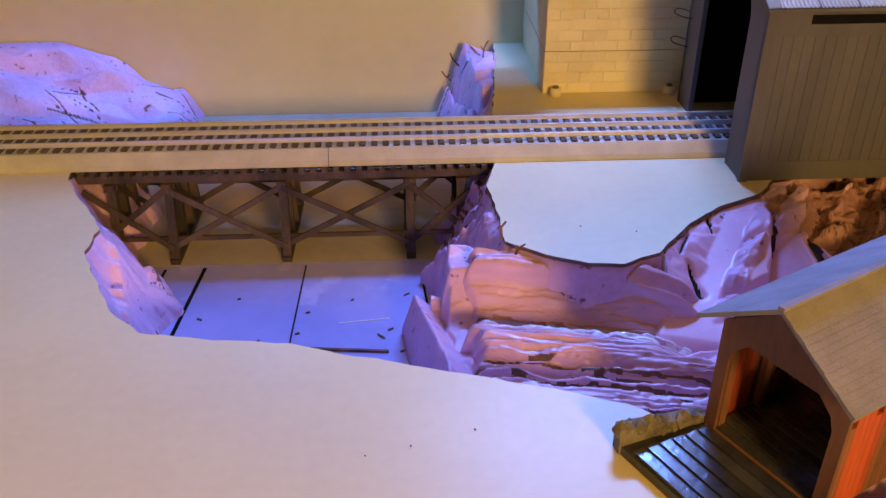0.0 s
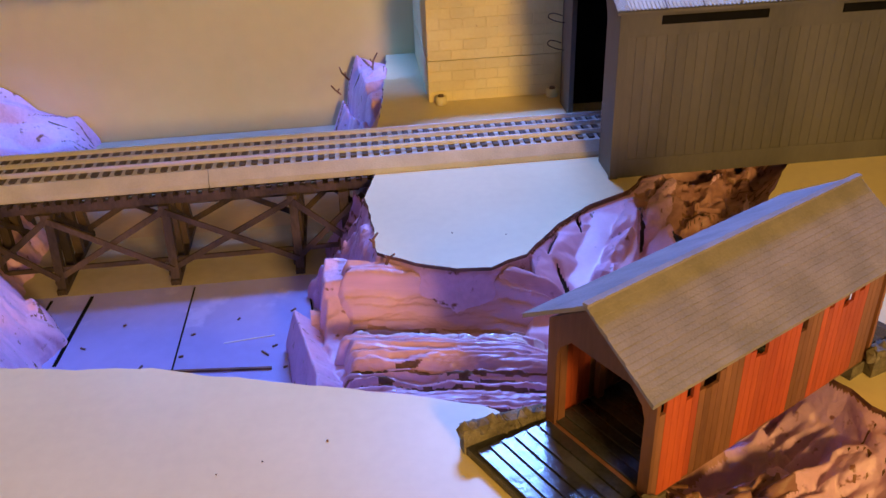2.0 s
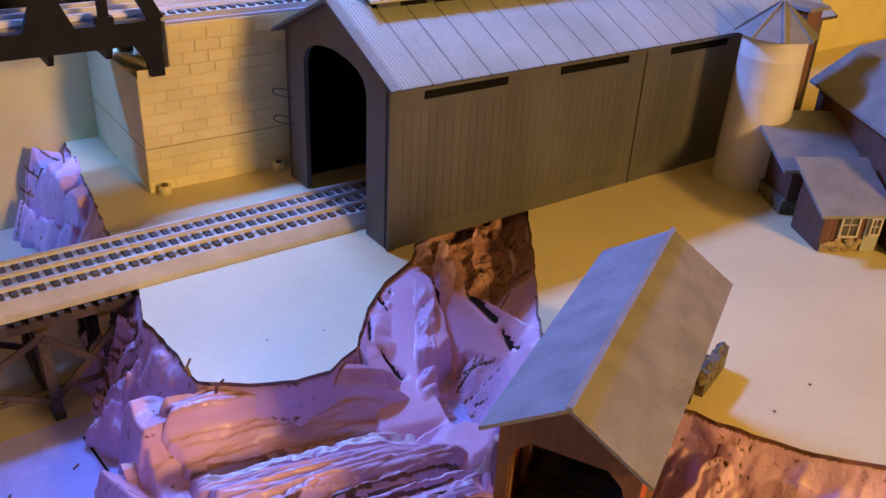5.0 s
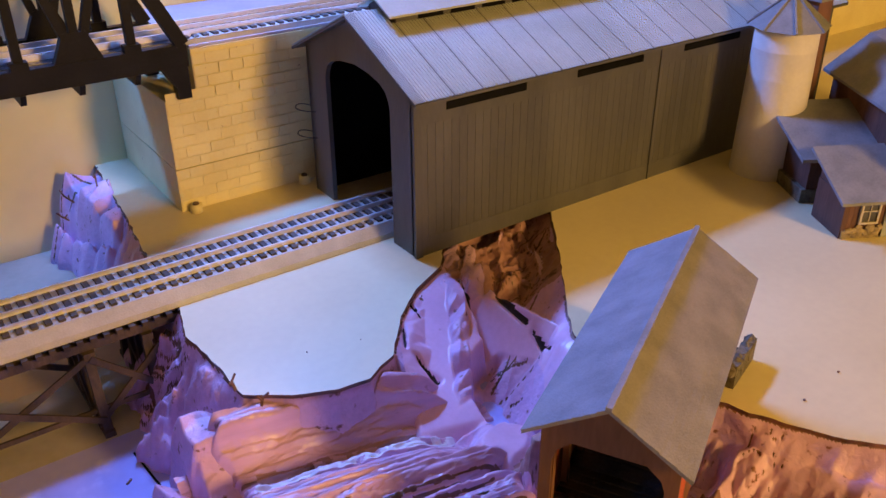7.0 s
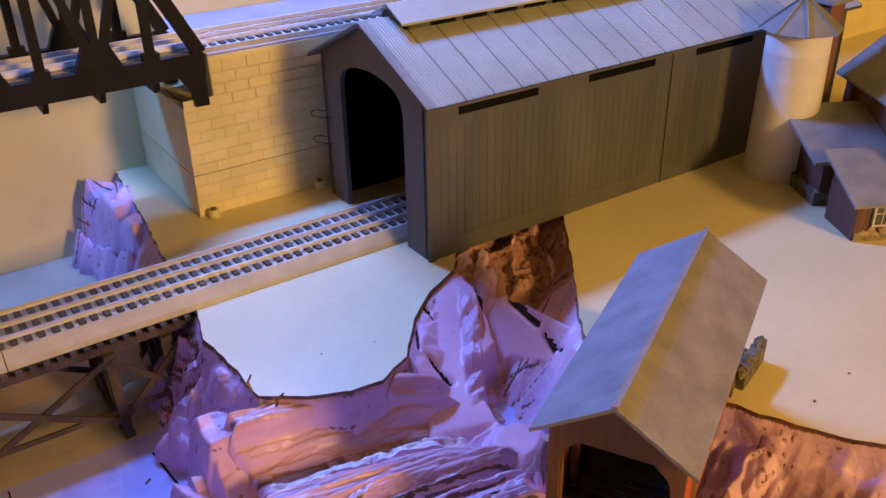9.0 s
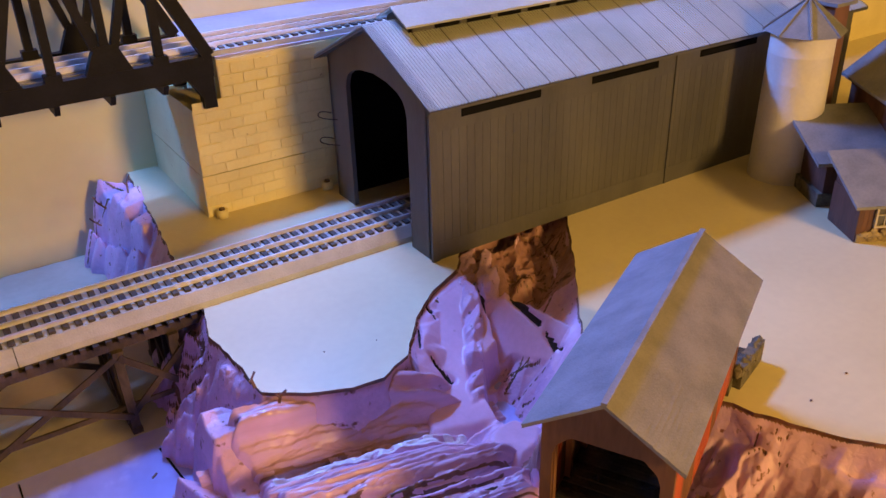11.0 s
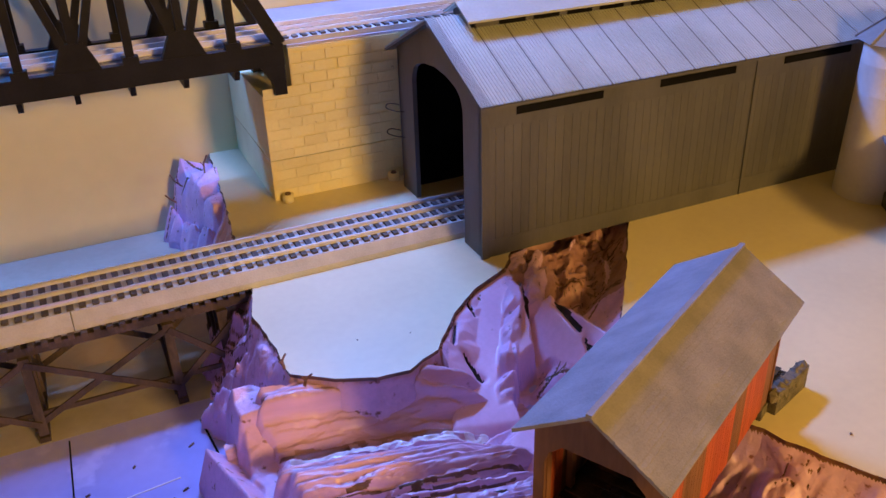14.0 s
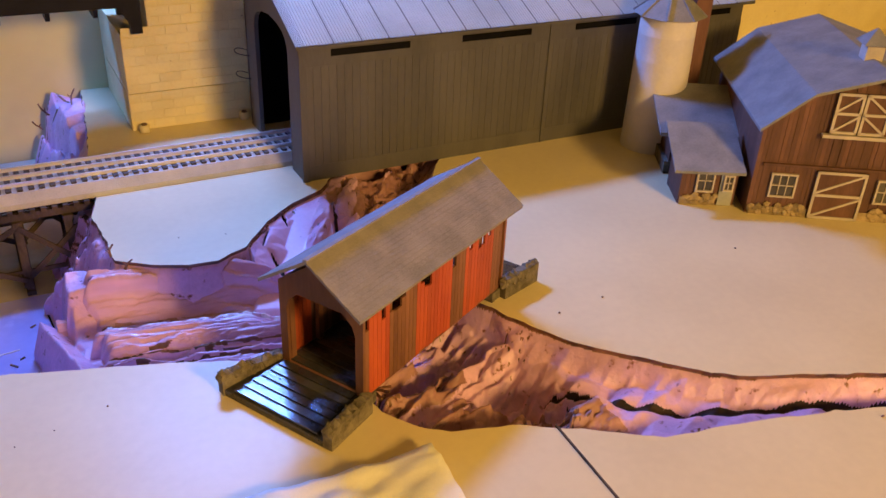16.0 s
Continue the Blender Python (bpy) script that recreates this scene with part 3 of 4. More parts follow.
# ---- trestle ----
tr = thing("timber_trestle", pose(0, 0.630, RIVER), "dark brown timber trestle carrying the track over the gorge", "trestle")
TOP = -RIVER
for yy in (-0.030, -0.012, 0.012, 0.030):
    part("stringer", box(-0.226, yy - 0.002, TOP - 0.010, 0.088, yy + 0.002, TOP - 0.004), M_TRESTLE, tr)
tie = finish(box(-0.002, -0.036, 0, 0.002, 0.036, 0.0035), "trestle_tie", M_TRESTLE)
for i in range(38):
    share("trestle_tie", tie, tr, pose(-0.222 + i * 0.0083, random.uniform(-0.001, 0.001), TOP - 0.0037))
BENTS = (-0.155, -0.0715, 0.022)
for bx in (-0.196,) + BENTS + (0.060,):
    for yb, yt in ((-0.041, -0.028), (-0.013, -0.010), (0.013, 0.010), (0.041, 0.028)):
        part("post", beam((bx, yb, 0), (bx, yt, TOP - 0.012), 0.0062, 0.0062), M_TRESTLE, tr)
    part("cap", box(bx - 0.0035, -0.036, TOP - 0.015, bx + 0.0035, 0.036, TOP - 0.010), M_TRESTLE, tr)
    part("sill", box(bx - 0.0035, -0.046, 0, bx + 0.0035, 0.046, 0.004), M_TRESTLE, tr)
    part("sway_brace", beam((bx - 0.004, -0.040, 0.006), (bx - 0.004, 0.030, TOP - 0.014), 0.0015, 0.004), M_TRESTLE, tr)
    part("sway_brace", beam((bx + 0.004, 0.040, 0.006), (bx + 0.004, -0.030, TOP - 0.014), 0.0015, 0.004), M_TRESTLE, tr)
ends = (-0.215,) + BENTS + (0.075,)
for xa, xb in zip(ends, ends[1:]):
    for yy, zz in ((-0.034, 0), (0.036, 0.002)):
        part("long_brace", beam((xa, yy - 0.006, 0.012), (xb, yy, TOP - 0.014), 0.0015, 0.0045), M_TRESTLE, tr)
        part("long_brace", beam((xa, yy - 0.0025, TOP - 0.014), (xb, yy - 0.0085, 0.012), 0.0015, 0.0045), M_TRESTLE, tr)
    part("girt", beam((xa, 0.034, 0.030), (xb, 0.034, 0.030), 0.002, 0.0035), M_TRESTLE, tr)
    part("girt", beam((xa, -0.037, 0.018), (xb, -0.037, 0.018), 0.002, 0.0035), M_TRESTLE, tr)

# ---- grey engine shed ----
SX0, SX1, SYC = 0.2525, 0.7450, 0.637
HW, EAVE, RIDGE = 0.075, 0.1275, 0.1625
sh = thing("train_shed", pose(SX0, SYC, 0), "long grey board-sided train shed with a ribbed metal roof", "shed")
LEN = SX1 - SX0
for s in (-1, 1):
    part("side_wall", box(0, s * HW - 0.002, 0, LEN, s * HW + 0.002, EAVE), M_SHED, sh)
plank = finish(box(0.0, -0.0006, 0.0, 0.00695, 0.0, 0.0885, 0.00012), "plank", M_SHED)
for i in range(int(LEN / 0.0071)):
    share("plank", plank, sh, pose(0.004 + i * 0.0071, -HW - 0.0020, 0.0140))
for zz in (0.0, 0.1025):
    part("wall_band", box(0, -HW - 0.0028, zz, LEN, -HW - 0.002, zz + (0.0140 if zz == 0 else 0.022)), M_SHED, sh)
part("wall_joint", box(0.2466, -HW - 0.0040, 0, 0.2474, -HW - 0.0026, EAVE - 0.002), M_SHED, sh)
for k in range(4):
    xs = (0.0275, 0.1525, 0.2760, 0.4010)[k]
    part("vent_slot", box(xs, -HW - 0.0036, 0.1103, xs + 0.073, -HW - 0.0029, 0.1161), M_DARK, sh)
# gable ends with the arched portal
arch = [(-0.047, 0.0), (-0.047, 0.106), (-0.0455, 0.112), (-0.042, 0.118), (-0.035, 0.1225), (-0.020, 0.1265), (0.0, 0.1285), (0.020, 0.1265), (0.035, 0.1225), (0.042, 0.118), (0.0455, 0.112), (0.047, 0.106), (0.047, 0.0)]
outer = [(-HW, 0.0), (-HW, EAVE), (0, RIDGE), (HW, EAVE), (HW, 0.0)]
for xg in (0.0, LEN - 0.004):
    bm = bmesh.new()
    ring = outer + arch[::-1]
    f3 = tessellate_polygon([[Vector((p[0], p[1], 0)) for p in ring]])
    fr, bk = [bm.verts.new((xg, *p)) for p in ring], [bm.verts.new((xg + 0.004, *p)) for p in ring]
    for tri in f3:
        bm.faces.new([fr[i] for i in tri])
        bm.faces.new([bk[i] for i in tri[::-1]])
    for i in range(len(ring)):
        j = (i + 1) % len(ring)
        bm.faces.new((fr[i], fr[j], bk[j], bk[i]))
    bmesh.ops.recalc_face_normals(bm, faces=bm.faces[:])
    part("gable_wall", bm, M_SHED, sh)
# near-black sheets added inside: the shed's inner shade put into colour
part("inner_shade_sheet", box(0.006, HW - 0.004, 0.0, LEN - 0.006, HW - 0.0025, EAVE - 0.002), M_DARK, sh)
part("inner_shade_sheet", box(0.006, -HW + 0.0025, 0.0, LEN - 0.006, -HW + 0.004, EAVE - 0.002), M_DARK, sh)
# corner boards
part("corner_board", box(-0.0012, -HW - 0.0045, 0, 0.005, -HW - 0.0018, EAVE - 0.001), M_SHED, sh)
# roof: panels with ribs
SLOPE = (RIDGE - EAVE) / HW
OV = 0.0145


def roof_panel(width, side):
    """One ribbed sheet from eave to ridge."""
    bm = bmesh.new()
    n = int(width / 0.0026)
    prof = []
    for i in range(n):
        u = i * width / n
        prof += [(u, 0.0), (u + 0.0010, 0.0), (u + 0.0013, 0.0008), (u + 0.0022, 0.0008)]
    prof.append((width, 0.0))
    lo = [bm.verts.new((u, side * (HW + OV), EAVE - SLOPE * OV + 0.003 + h)) for u, h in prof]
    hi = [bm.verts.new((u, 0, RIDGE + 0.003 + h)) for u, h in prof]
    for i in range(len(prof) - 1):
        bm.faces.new((lo[i], lo[i + 1], hi[i + 1], hi[i]))
    bmesh.ops.recalc_face_normals(bm, faces=bm.faces[:])
    return bm


RX0 = -0.0065
PW = 0.0247
for side in (-1, 1):
    sheet = finish(roof_panel(PW - 0.0008, side), "roof_sheet", M_SHEDROOF)
    if sheet.polygons[0].normal.z < 0:
        sheet.flip_normals()
    n = int(LEN / PW) + 1
    share("roof_sheet", sheet, sh, pose(RX0, 0, 0) @ Matrix.Diagonal((0.34, 1, 1, 1)))
    for i in range(n):
        share("roof_sheet", sheet, sh, pose(0.0018 + i * PW, 0, 0))
    end = 0.0018 + n * PW
    slab_poly = [(0.0, RIDGE + 0.0022), (side * (HW + OV), EAVE - SLOPE * OV + 0.0022), (side * (HW + OV), EAVE - SLOPE * OV + 0.0004), (0.0, RIDGE - 0.0002)]
    part("roof_board", prism(slab_poly, "x", RX0, end), M_SHED, sh)
    for i in range(1, n + 1):
        xs = 0.0018 + i * PW - 0.0004
        part("roof_seam", beam((xs, side * (HW + OV), EAVE - SLOPE * OV + 0.0028), (xs, 0, RIDGE + 0.0028), 0.0009, 0.0012), M_SHED, sh)
# clerestory
CX0, CX1, CW, CZ0, CZ1 = 0.024, LEN - 0.02, 0.016, 0.150, 0.1660
part("clerestory_wall", box(CX0, -CW, CZ0, CX1, -CW + 0.003, CZ1), M_SHED, sh)
part("clerestory_wall", box(CX0, CW - 0.003, CZ0, CX1, CW, CZ1), M_SHED, sh)
part("clerestory_gable", prism([(-CW, CZ0), (CW, CZ0), (CW, CZ1), (0, CZ1 + 0.008), (-CW, CZ1)], "x", CX0, CX0 + 0.003), M_SHED, sh)
for side in (-1, 1):
    poly = [(0, CZ1 + 0.0098), (side * (CW + 0.006), CZ1 - 0.0012), (side * (CW + 0.006), CZ1 - 0.0028), (0, CZ1 + 0.0080)]
    part("clerestory_roof", prism(poly, "x", CX0 - 0.006, CX1 + 0.006), M_SHEDROOF, sh)
for i in range(18):
    xs = 0.0465 + i * 0.0298
    if xs + 0.023 < CX1:
        part("clerestory_vent", box(xs, -CW - 0.0006, CZ1 - 0.0075, xs + 0.0225, -CW - 0.0001, CZ1 - 0.0034), M_DARK, sh)

# ---- bridge pier and the upper line ----
pier = thing("brick_pier", pose(0, 0, 0), "cream foam bridge pier with pressed brick courses and bolted feet", "pier")
part("pier_course", box(0.140, 0.737, 0.0, 0.264, 0.879, 0.0365), M_PIER, pier)
part("pier_course", box(0.1402, 0.7373, 0.0372, 0.2640, 0.879, 0.0945), M_PIER, pier)
part("pier_head", box(0.1660, 0.7376, 0.0950, 0.2640, 0.879, 0.1315), M_PIER, pier)
brick = finish(box(0, -0.0005, 0, 0.0198, 0.0, 0.0085, 0.0002), "brick", M_PIER)
row = 0
for zz in np.arange(0.001, 0.125, 0.0091):
    lo = 0.1665 if zz > 0.092 else 0.1408
    off = (row % 2) * 0.0102
    xx = lo - off
    while xx < 0.262:
        a, b = max(xx, lo), min(xx + 0.0196, 0.2635)
        if b - a > 0.004 and random.random() < 0.93:
            share("brick", brick, pier, pose(a, 0.737 - 0.0001 * row % 0.0003, float(zz)) @ Matrix.Diagonal(((b - a) / 0.0196, random.uniform(0.5, 1.2), 1, 1)))
        xx += 0.0204
    row += 1
for bx, by in ((0.150, 0.731), (0.2495, 0.731)):
    part("foot_cup", tube(0.0052, 0.0050, 0.007, 20, 0, None, pose(bx, by, 0)), M_PIER, pier, "cream bolt cup", True)
    part("bolt", tube(0.0028, 0.0024, 0.0014, 12, 0.007, None, pose(bx, by, 0)), M_METAL, pier, "dark bolt head")
tagged(part("upper_ledge", box(0.2645, 0.745, 0.0, 1.60, 0.8795, 0.1312), M_PIER), "long cream ledge carrying the upper line behind the shed", "ledge", kind="structure")
tagged(part("upper_deck", box(0.1664, 0.739, 0.1318, 1.60, 0.8790, 0.1338), M_DECKP), "lavender grey deck under the upper line", "deck", kind="structure")
track("upper_track", 0.165, 1.55, 0.7735, 0.1338, 0.0025, "three-rail model track on the upper deck")

# ---- black truss bridge ----
tb = thing("truss_bridge", pose(0, 0, 0), "black plastic truss bridge carrying the upper line to the pier", "bridge")
TX0 = -0.90
FR, BK = 0.732, 0.815
for yy in (FR, BK):
    part("bottom_chord", box(TX0, yy - 0.004, 0.1215, 0.1605, yy + 0.004, 0.1385), M_IRON, tb)
    part("top_chord", box(TX0, yy - 0.005, 0.262, 0.096, yy + 0.005, 0.274), M_IRON, tb)
    part("end_post", beam((0.158, yy, 0.1385), (0.092, yy, 0.268), 0.009, 0.010), M_IRON, tb)
    for k in range(13):
        gxp = 0.083 - 0.0775 * k
        part("gusset", prism([(gxp - 0.017, 0.1385), (gxp + 0.017, 0.1385), (gxp + 0.008, 0.1590), (gxp - 0.008, 0.1590)], "y", yy - 0.0035, yy + 0.0035), M_IRON, tb)
        part("post", box(gxp - 0.003, yy - 0.003, 0.155, gxp + 0.003, yy + 0.003, 0.262), M_IRON, tb)
        part("diagonal", beam((gxp + 0.005, yy, 0.150), (gxp + 0.0385, yy, 0.262), 0.006, 0.006), M_IRON, tb)
        part("diagonal", beam((gxp - 0.005, yy, 0.150), (gxp - 0.0385, yy, 0.262), 0.006, 0.006), M_IRON, tb)
        hx = gxp + 0.038
        part("hanger", box(hx - 0.0032, yy - 0.003, 0.1385, hx + 0.0032, yy + 0.003, 0.262), M_IRON, tb)
        part("hanger_foot", box(hx - 0.006, yy - 0.004, 0.1385, hx + 0.006, yy + 0.004, 0.144), M_IRON, tb)
for k in range(25):
    xb = 0.121 - 0.0400 * k
    part("floor_beam", prism([(FR - 0.006, 0.1215), (BK + 0.006, 0.1215), (BK - 0.01, 0.1145), (FR - 0.001, 0.1135)], "x", xb - 0.002, xb + 0.002), M_IRON, tb)
part("deck", box(TX0, FR + 0.004, 0.126, 0.1605, BK - 0.004, 0.1365), M_IRON, tb)
for dy in (-0.0170, 0.0, 0.0170):
    part("rail", box(TX0, 0.7735 + dy - 0.001, 0.1365, 0.176, 0.7735 + dy + 0.001, 0.1415), M_GLINT, tb)
for yy in (FR + 0.004, BK - 0.004):
    part("shoe", prism([(0.140, 0.1215), (0.1605, 0.1215), (0.1605, 0.0960), (0.150, 0.0960), (0.150, 0.105)], "y", yy - 0.005, yy + 0.005), M_IRON, tb)

# ---- covered bridge ----
CBM = Matrix.Translation((0.2308, 0.3168, 0.0080)) @ pose(0, 0, 0, 0, 0, 28.5)
cb = thing("covered_bridge", CBM, "red-boarded covered bridge with a tan shingled roof and dark deck", "covered bridge")
L2, W2, EV, RG, RW = 0.0755, 0.0295, 0.0600, 0.0825, 0.0362
part("deck_base", box(-L2 - 0.003, -W2, -0.0005, L2 + 0.003, W2, 0.0030), M_CBBROWN, cb)
part("abutment", box(-L2 - 0.003, -W2 - 0.001, -0.0079, -L2 + 0.010, W2 + 0.001, -0.0006), M_STONE, cb)
part("abutment", box(L2 - 0.010, -W2 - 0.001, -0.0079, L2 + 0.003, W2 + 0.001, -0.0006), M_STONE, cb)
for s in (-1, 1):
    bm = bmesh.new()
    quad = [(s * (L2 + 0.003), -W2, 0.003), (s * (L2 + 0.003), W2, 0.003), (s * (L2 + 0.038), W2 + 0.014, -0.0035), (s * (L2 + 0.038), -W2 - 0.003, -0.0035)]
    up, dn = [bm.verts.new(q) for q in quad], [bm.verts.new((q[0], q[1], -0.0078)) for q in quad]
    bm.faces.new(up)
    bm.faces.new(dn[::-1])
    for i in range(4):
        j = (i + 1) % 4
        bm.faces.new((up[i], up[j], dn[j], dn[i]))
    bmesh.ops.recalc_face_normals(bm, faces=bm.faces[:])
    ramp = part("ramp", bm, M_CBDECK, cb)
    for i in range(6):
        u = (i + 0.5) / 6
        w0 = W2 - 0.003 + 0.010 * u
        part("ramp_board", beam((s * (L2 + 0.003 + 0.034 * u), -W2 + 0.003, 0.0040 - 0.0062 * u), (s * (L2 + 0.003 + 0.034 * u), w0, 0.0040 - 0.0062 * u), 0.0055, 0.0012), M_CBDECK, ramp)
deck = finish(box(-0.0026, -W2 + 0.002, 0, 0.0026, W2 - 0.002, 0.0012, 0.0003), "deck_board", M_CBDECK)
for i in range(27):
    share("deck_board", deck, cb, pose(-L2 + 0.002 + i * 0.0056, 0, 0.0031))
boards = {M_CBRED: finish(box(0, -0.0007, 0, 0.0036, 0.0007, 1.0), "board", M_CBRED), M_CBBROWN: finish(box(0, -0.0007, 0, 0.0036, 0.0007, 1.0), "board", M_CBBROWN)}
for s in (-1, 1):
    n = int(2 * L2 / 0.0038)
    for i in range(n):
        u = i / n
        red = (0.02 < u < 0.15) or (0.33 < u < 0.58) or (0.68 < u < 0.92)
        gap = random.choice((0, 0, 0.0015, 0.003, 0.006, 0.010))
        share("board", boards[M_CBRED if red else M_CBBROWN], cb, pose(-L2 + i * 0.0038, s * W2, 0.001 + random.choice((0, 0, 0.001))) @ Matrix.Diagonal((1, 1, EV - 0.006 - gap, 1)))
    for i in range(7):
        xx = -L2 + 0.002 + i * (2 * L2 - 0.004) / 6
        part("frame_post", box(xx - 0.002, s * (W2 - 0.0035) - 0.0015, 0.004, xx + 0.002, s * (W2 - 0.0035) + 0.0015, EV), M_CBBROWN, cb)
    part("wall_plate", box(-L2, s * (W2 - 0.003) - 0.0015, EV - 0.0035, L2, s * (W2 - 0.003) + 0.0015, EV), M_CBBROWN, cb)
for xg in (-L2 - 0.002, L2):
    bm = bmesh.new()
    ring = [(-W2 - 0.001, 0.001), (-W2 - 0.001, EV - 0.002), (0, RG - 0.003), (W2 + 0.001, EV - 0.002), (W2 + 0.001, 0.001), (W2 - 0.0045, 0.001), (W2 - 0.0045, 0.041), (W2 - 0.0065, 0.047), (W2 - 0.013, 0.053), (-W2 + 0.013, 0.053), (-W2 + 0.0065, 0.047), (-W2 + 0.0045, 0.041), (-W2 + 0.0045, 0.001)]
    fr, bk = [bm.verts.new((xg, *p)) for p in ring], [bm.verts.new((xg + 0.002, *p)) for p in ring]
    for tri in tessellate_polygon([[Vector((p[0], p[1], 0)) for p in ring]]):
        bm.faces.new([fr[i] for i in tri])
        bm.faces.new([bk[i] for i in tri[::-1]])
    for i in range(len(ring)):
        j = (i + 1) % len(ring)
        bm.faces.new((fr[i], fr[j], bk[j], bk[i]))
    bmesh.ops.recalc_face_normals(bm, faces=bm.faces[:])
    part("gable", bm, M_CBBROWN, cb)
for s in (-1, 1):
    poly = [(0, RG + 0.0020), (s * RW, EV + 0.001), (s * RW, EV - 0.0010), (0, RG)]
    part("roof_slope", prism(poly, "x", -L2 - 0.0118, L2 + 0.0118), M_CBROOF, cb)
for s in (-1, 1):
    for k in range(15):
        a, b = k / 15, (k + 1.25) / 15
        pa, pb = (s * RW * a, RG + 0.0020 - (RG - EV + 0.001) * a), (s * RW * min(b, 1.01), RG + 0.0020 - (RG - EV + 0.001) * min(b, 1.01))
        part("shingle_course", prism([(pa[0], pa[1] + 0.0002), (pb[0], pb[1] + 0.00035), (pb[0], pb[1] - 0.0003), (pa[0], pa[1] - 0.0003)], "x", -L2 - 0.0118 - random.uniform(0, 0.0005), L2 + 0.0118 + random.uniform(0, 0.0005)), M_CBROOF, cb)
part("ridge_cap", beam((-L2 - 0.0123, 0, RG + 0.0026), (L2 + 0.0123, 0, RG + 0.0026), 0.0028, 0.0014), M_CBROOF, cb)


def stone_wing(a, b, h, n):
    """A low wall of rough stones from a to b."""
    wing = part("wing_wall", beam((*a, h / 2 - 0.0039), (*b, h / 2 - 0.0039), 0.006, h + 0.0077), M_STONE, cb)
    a, b = Vector((*a, 0)), Vector((*b, 0))
    for i in range(n):
        q = a.lerp(b, (i + 0.5) / n)
        bm = bmesh.new()
        bmesh.ops.create_icosphere(bm, subdivisions=1, radius=0.0042)
        for v in bm.verts:
            v.co *= random.uniform(0.75, 1.2)
            v.co += Vector((q.x, q.y, h * random.uniform(0.3, 0.9)))
        part("stone", bm, M_STONE, wing)


stone_wing((-L2, W2 + 0.004), (-L2 - 0.038, W2 + 0.016), 0.006, 15)
stone_wing((-L2, -W2 - 0.003), (-L2 - 0.038, -W2 - 0.005), 0.005, 14)
stone_wing((L2, W2 + 0.004), (L2 + 0.034, W2 + 0.014), 0.007, 12)
stone_wing((L2, -W2 - 0.003), (L2 + 0.036, -W2 - 0.009), 0.008, 14)

# ---- farm: barn, shop, lean-to, silo ----
BARN = Matrix.Translation((0.576, 0.356, 0)) @ pose(0, 0, 0, 0, 0, -33)
barn = thing("barn", BARN, "red board barn with a grey gambrel roof and cream trim", "barn")
BW, BD = 0.165, 0.175
prof = [(0, 0), (0, 0.086), (0.030, 0.111), (BW / 2, 0.128), (BW - 0.030, 0.111), (BW, 0.086), (BW, 0)]
part("barn_body", prism(prof, "y", 0.001, BD), M_BARN, barn)
bb = finish(box(0, -0.0012, 0, 0.0034, 0.0, 1.0), "board", M_BARN)
for i in range(int(BW / 0.0036)):
    xx = i * 0.0036
    top_z = np.interp(xx, [p[0] for p in prof[1:6]], [p[1] for p in prof[1:6]])
    share("board", bb, barn, pose(xx, 0.001, 0.0005) @ Matrix.Diagonal((1, random.uniform(0.5, 1.2), top_z - 0.002, 1)))
rp = [(-0.008, 0.0825), (0.028, 0.1140), (BW / 2, 0.131), (BW - 0.028, 0.1140), (BW + 0.008, 0.0825)]
for a, b in zip(rp, rp[1:]):
    part("roof_slope", prism([a, b, (b[0], b[1] - 0.0025), (a[0], a[1] - 0.0025)], "y", -0.019, BD + 0.006), M_BARNROOF, barn)
part("cupola", box(0.0755, 0.030, 0.128, 0.0895, 0.044, 0.142), M_TRIM, barn)
bm = bmesh.new()
bmesh.ops.create_cone(bm, cap_ends=True, segments=4, radius1=0.016, radius2=0.001, depth=0.012, matrix=pose(0.0825, 0.037, 0.148, 0, 0, 45))
part("cupola_roof", bm, M_BARNROOF, barn)


def window(parent, x, z, w, h, y=-0.0002, cols=3, rows=2):
    fr = part("window", box(x, y - 0.0008, z, x + w, y, z + h), M_GLASS, parent)
    t = 0.0016
    for a in ((x - t, z - t, x + w + t, z), (x - t, z + h, x + w + t, z + h + t), (x - t, z, x, z + h), (x + w, z, x + w + t, z + h)):
        part("window_frame", box(a[0], y - 0.0022, a[1], a[2], y - 0.0001, a[3]), M_TRIM, fr)
    for i in range(1, cols):
        part("muntin", box(x + w * i / cols - 0.0004, y - 0.0016, z, x + w * i / cols + 0.0004, y - 0.0008, z + h), M_TRIM, fr)
    for i in range(1, rows):
        part("muntin", box(x, y - 0.0016, z + h * i / rows - 0.0004, x + w, y - 0.0008, z + h * i / rows + 0.0004), M_TRIM, fr)
    return fr


def braced_door(name, x, z, w, h, parent, flip=1, mat=None):
    d = part(name, box(x, -0.0022, z, x + w, -0.0004, z + h), mat or M_BARN, parent)
    t = 0.0022
    for a in ((x, z, x + w, z + t), (x, z + h - t, x + w, z + h), (x, z, x + t, z + h), (x + w - t, z, x + w, z + h), (x, z + h / 2 - t / 2, x + w, z + h / 2 + t / 2)):
        part("trim_board", box(a[0], -0.0034, a[1], a[2], -0.0021, a[3]), M_TRIM, d)
    for k in (0, 1):
        za, zb = z + k * h / 2 + t, z + (k + 1) * h / 2 - t
        part("brace_board", beam((x + t, -0.0028, za if flip > 0 else zb), (x + w - t, -0.0028, zb if flip > 0 else za), 0.0012, 0.0018), M_TRIM, d)
    return d


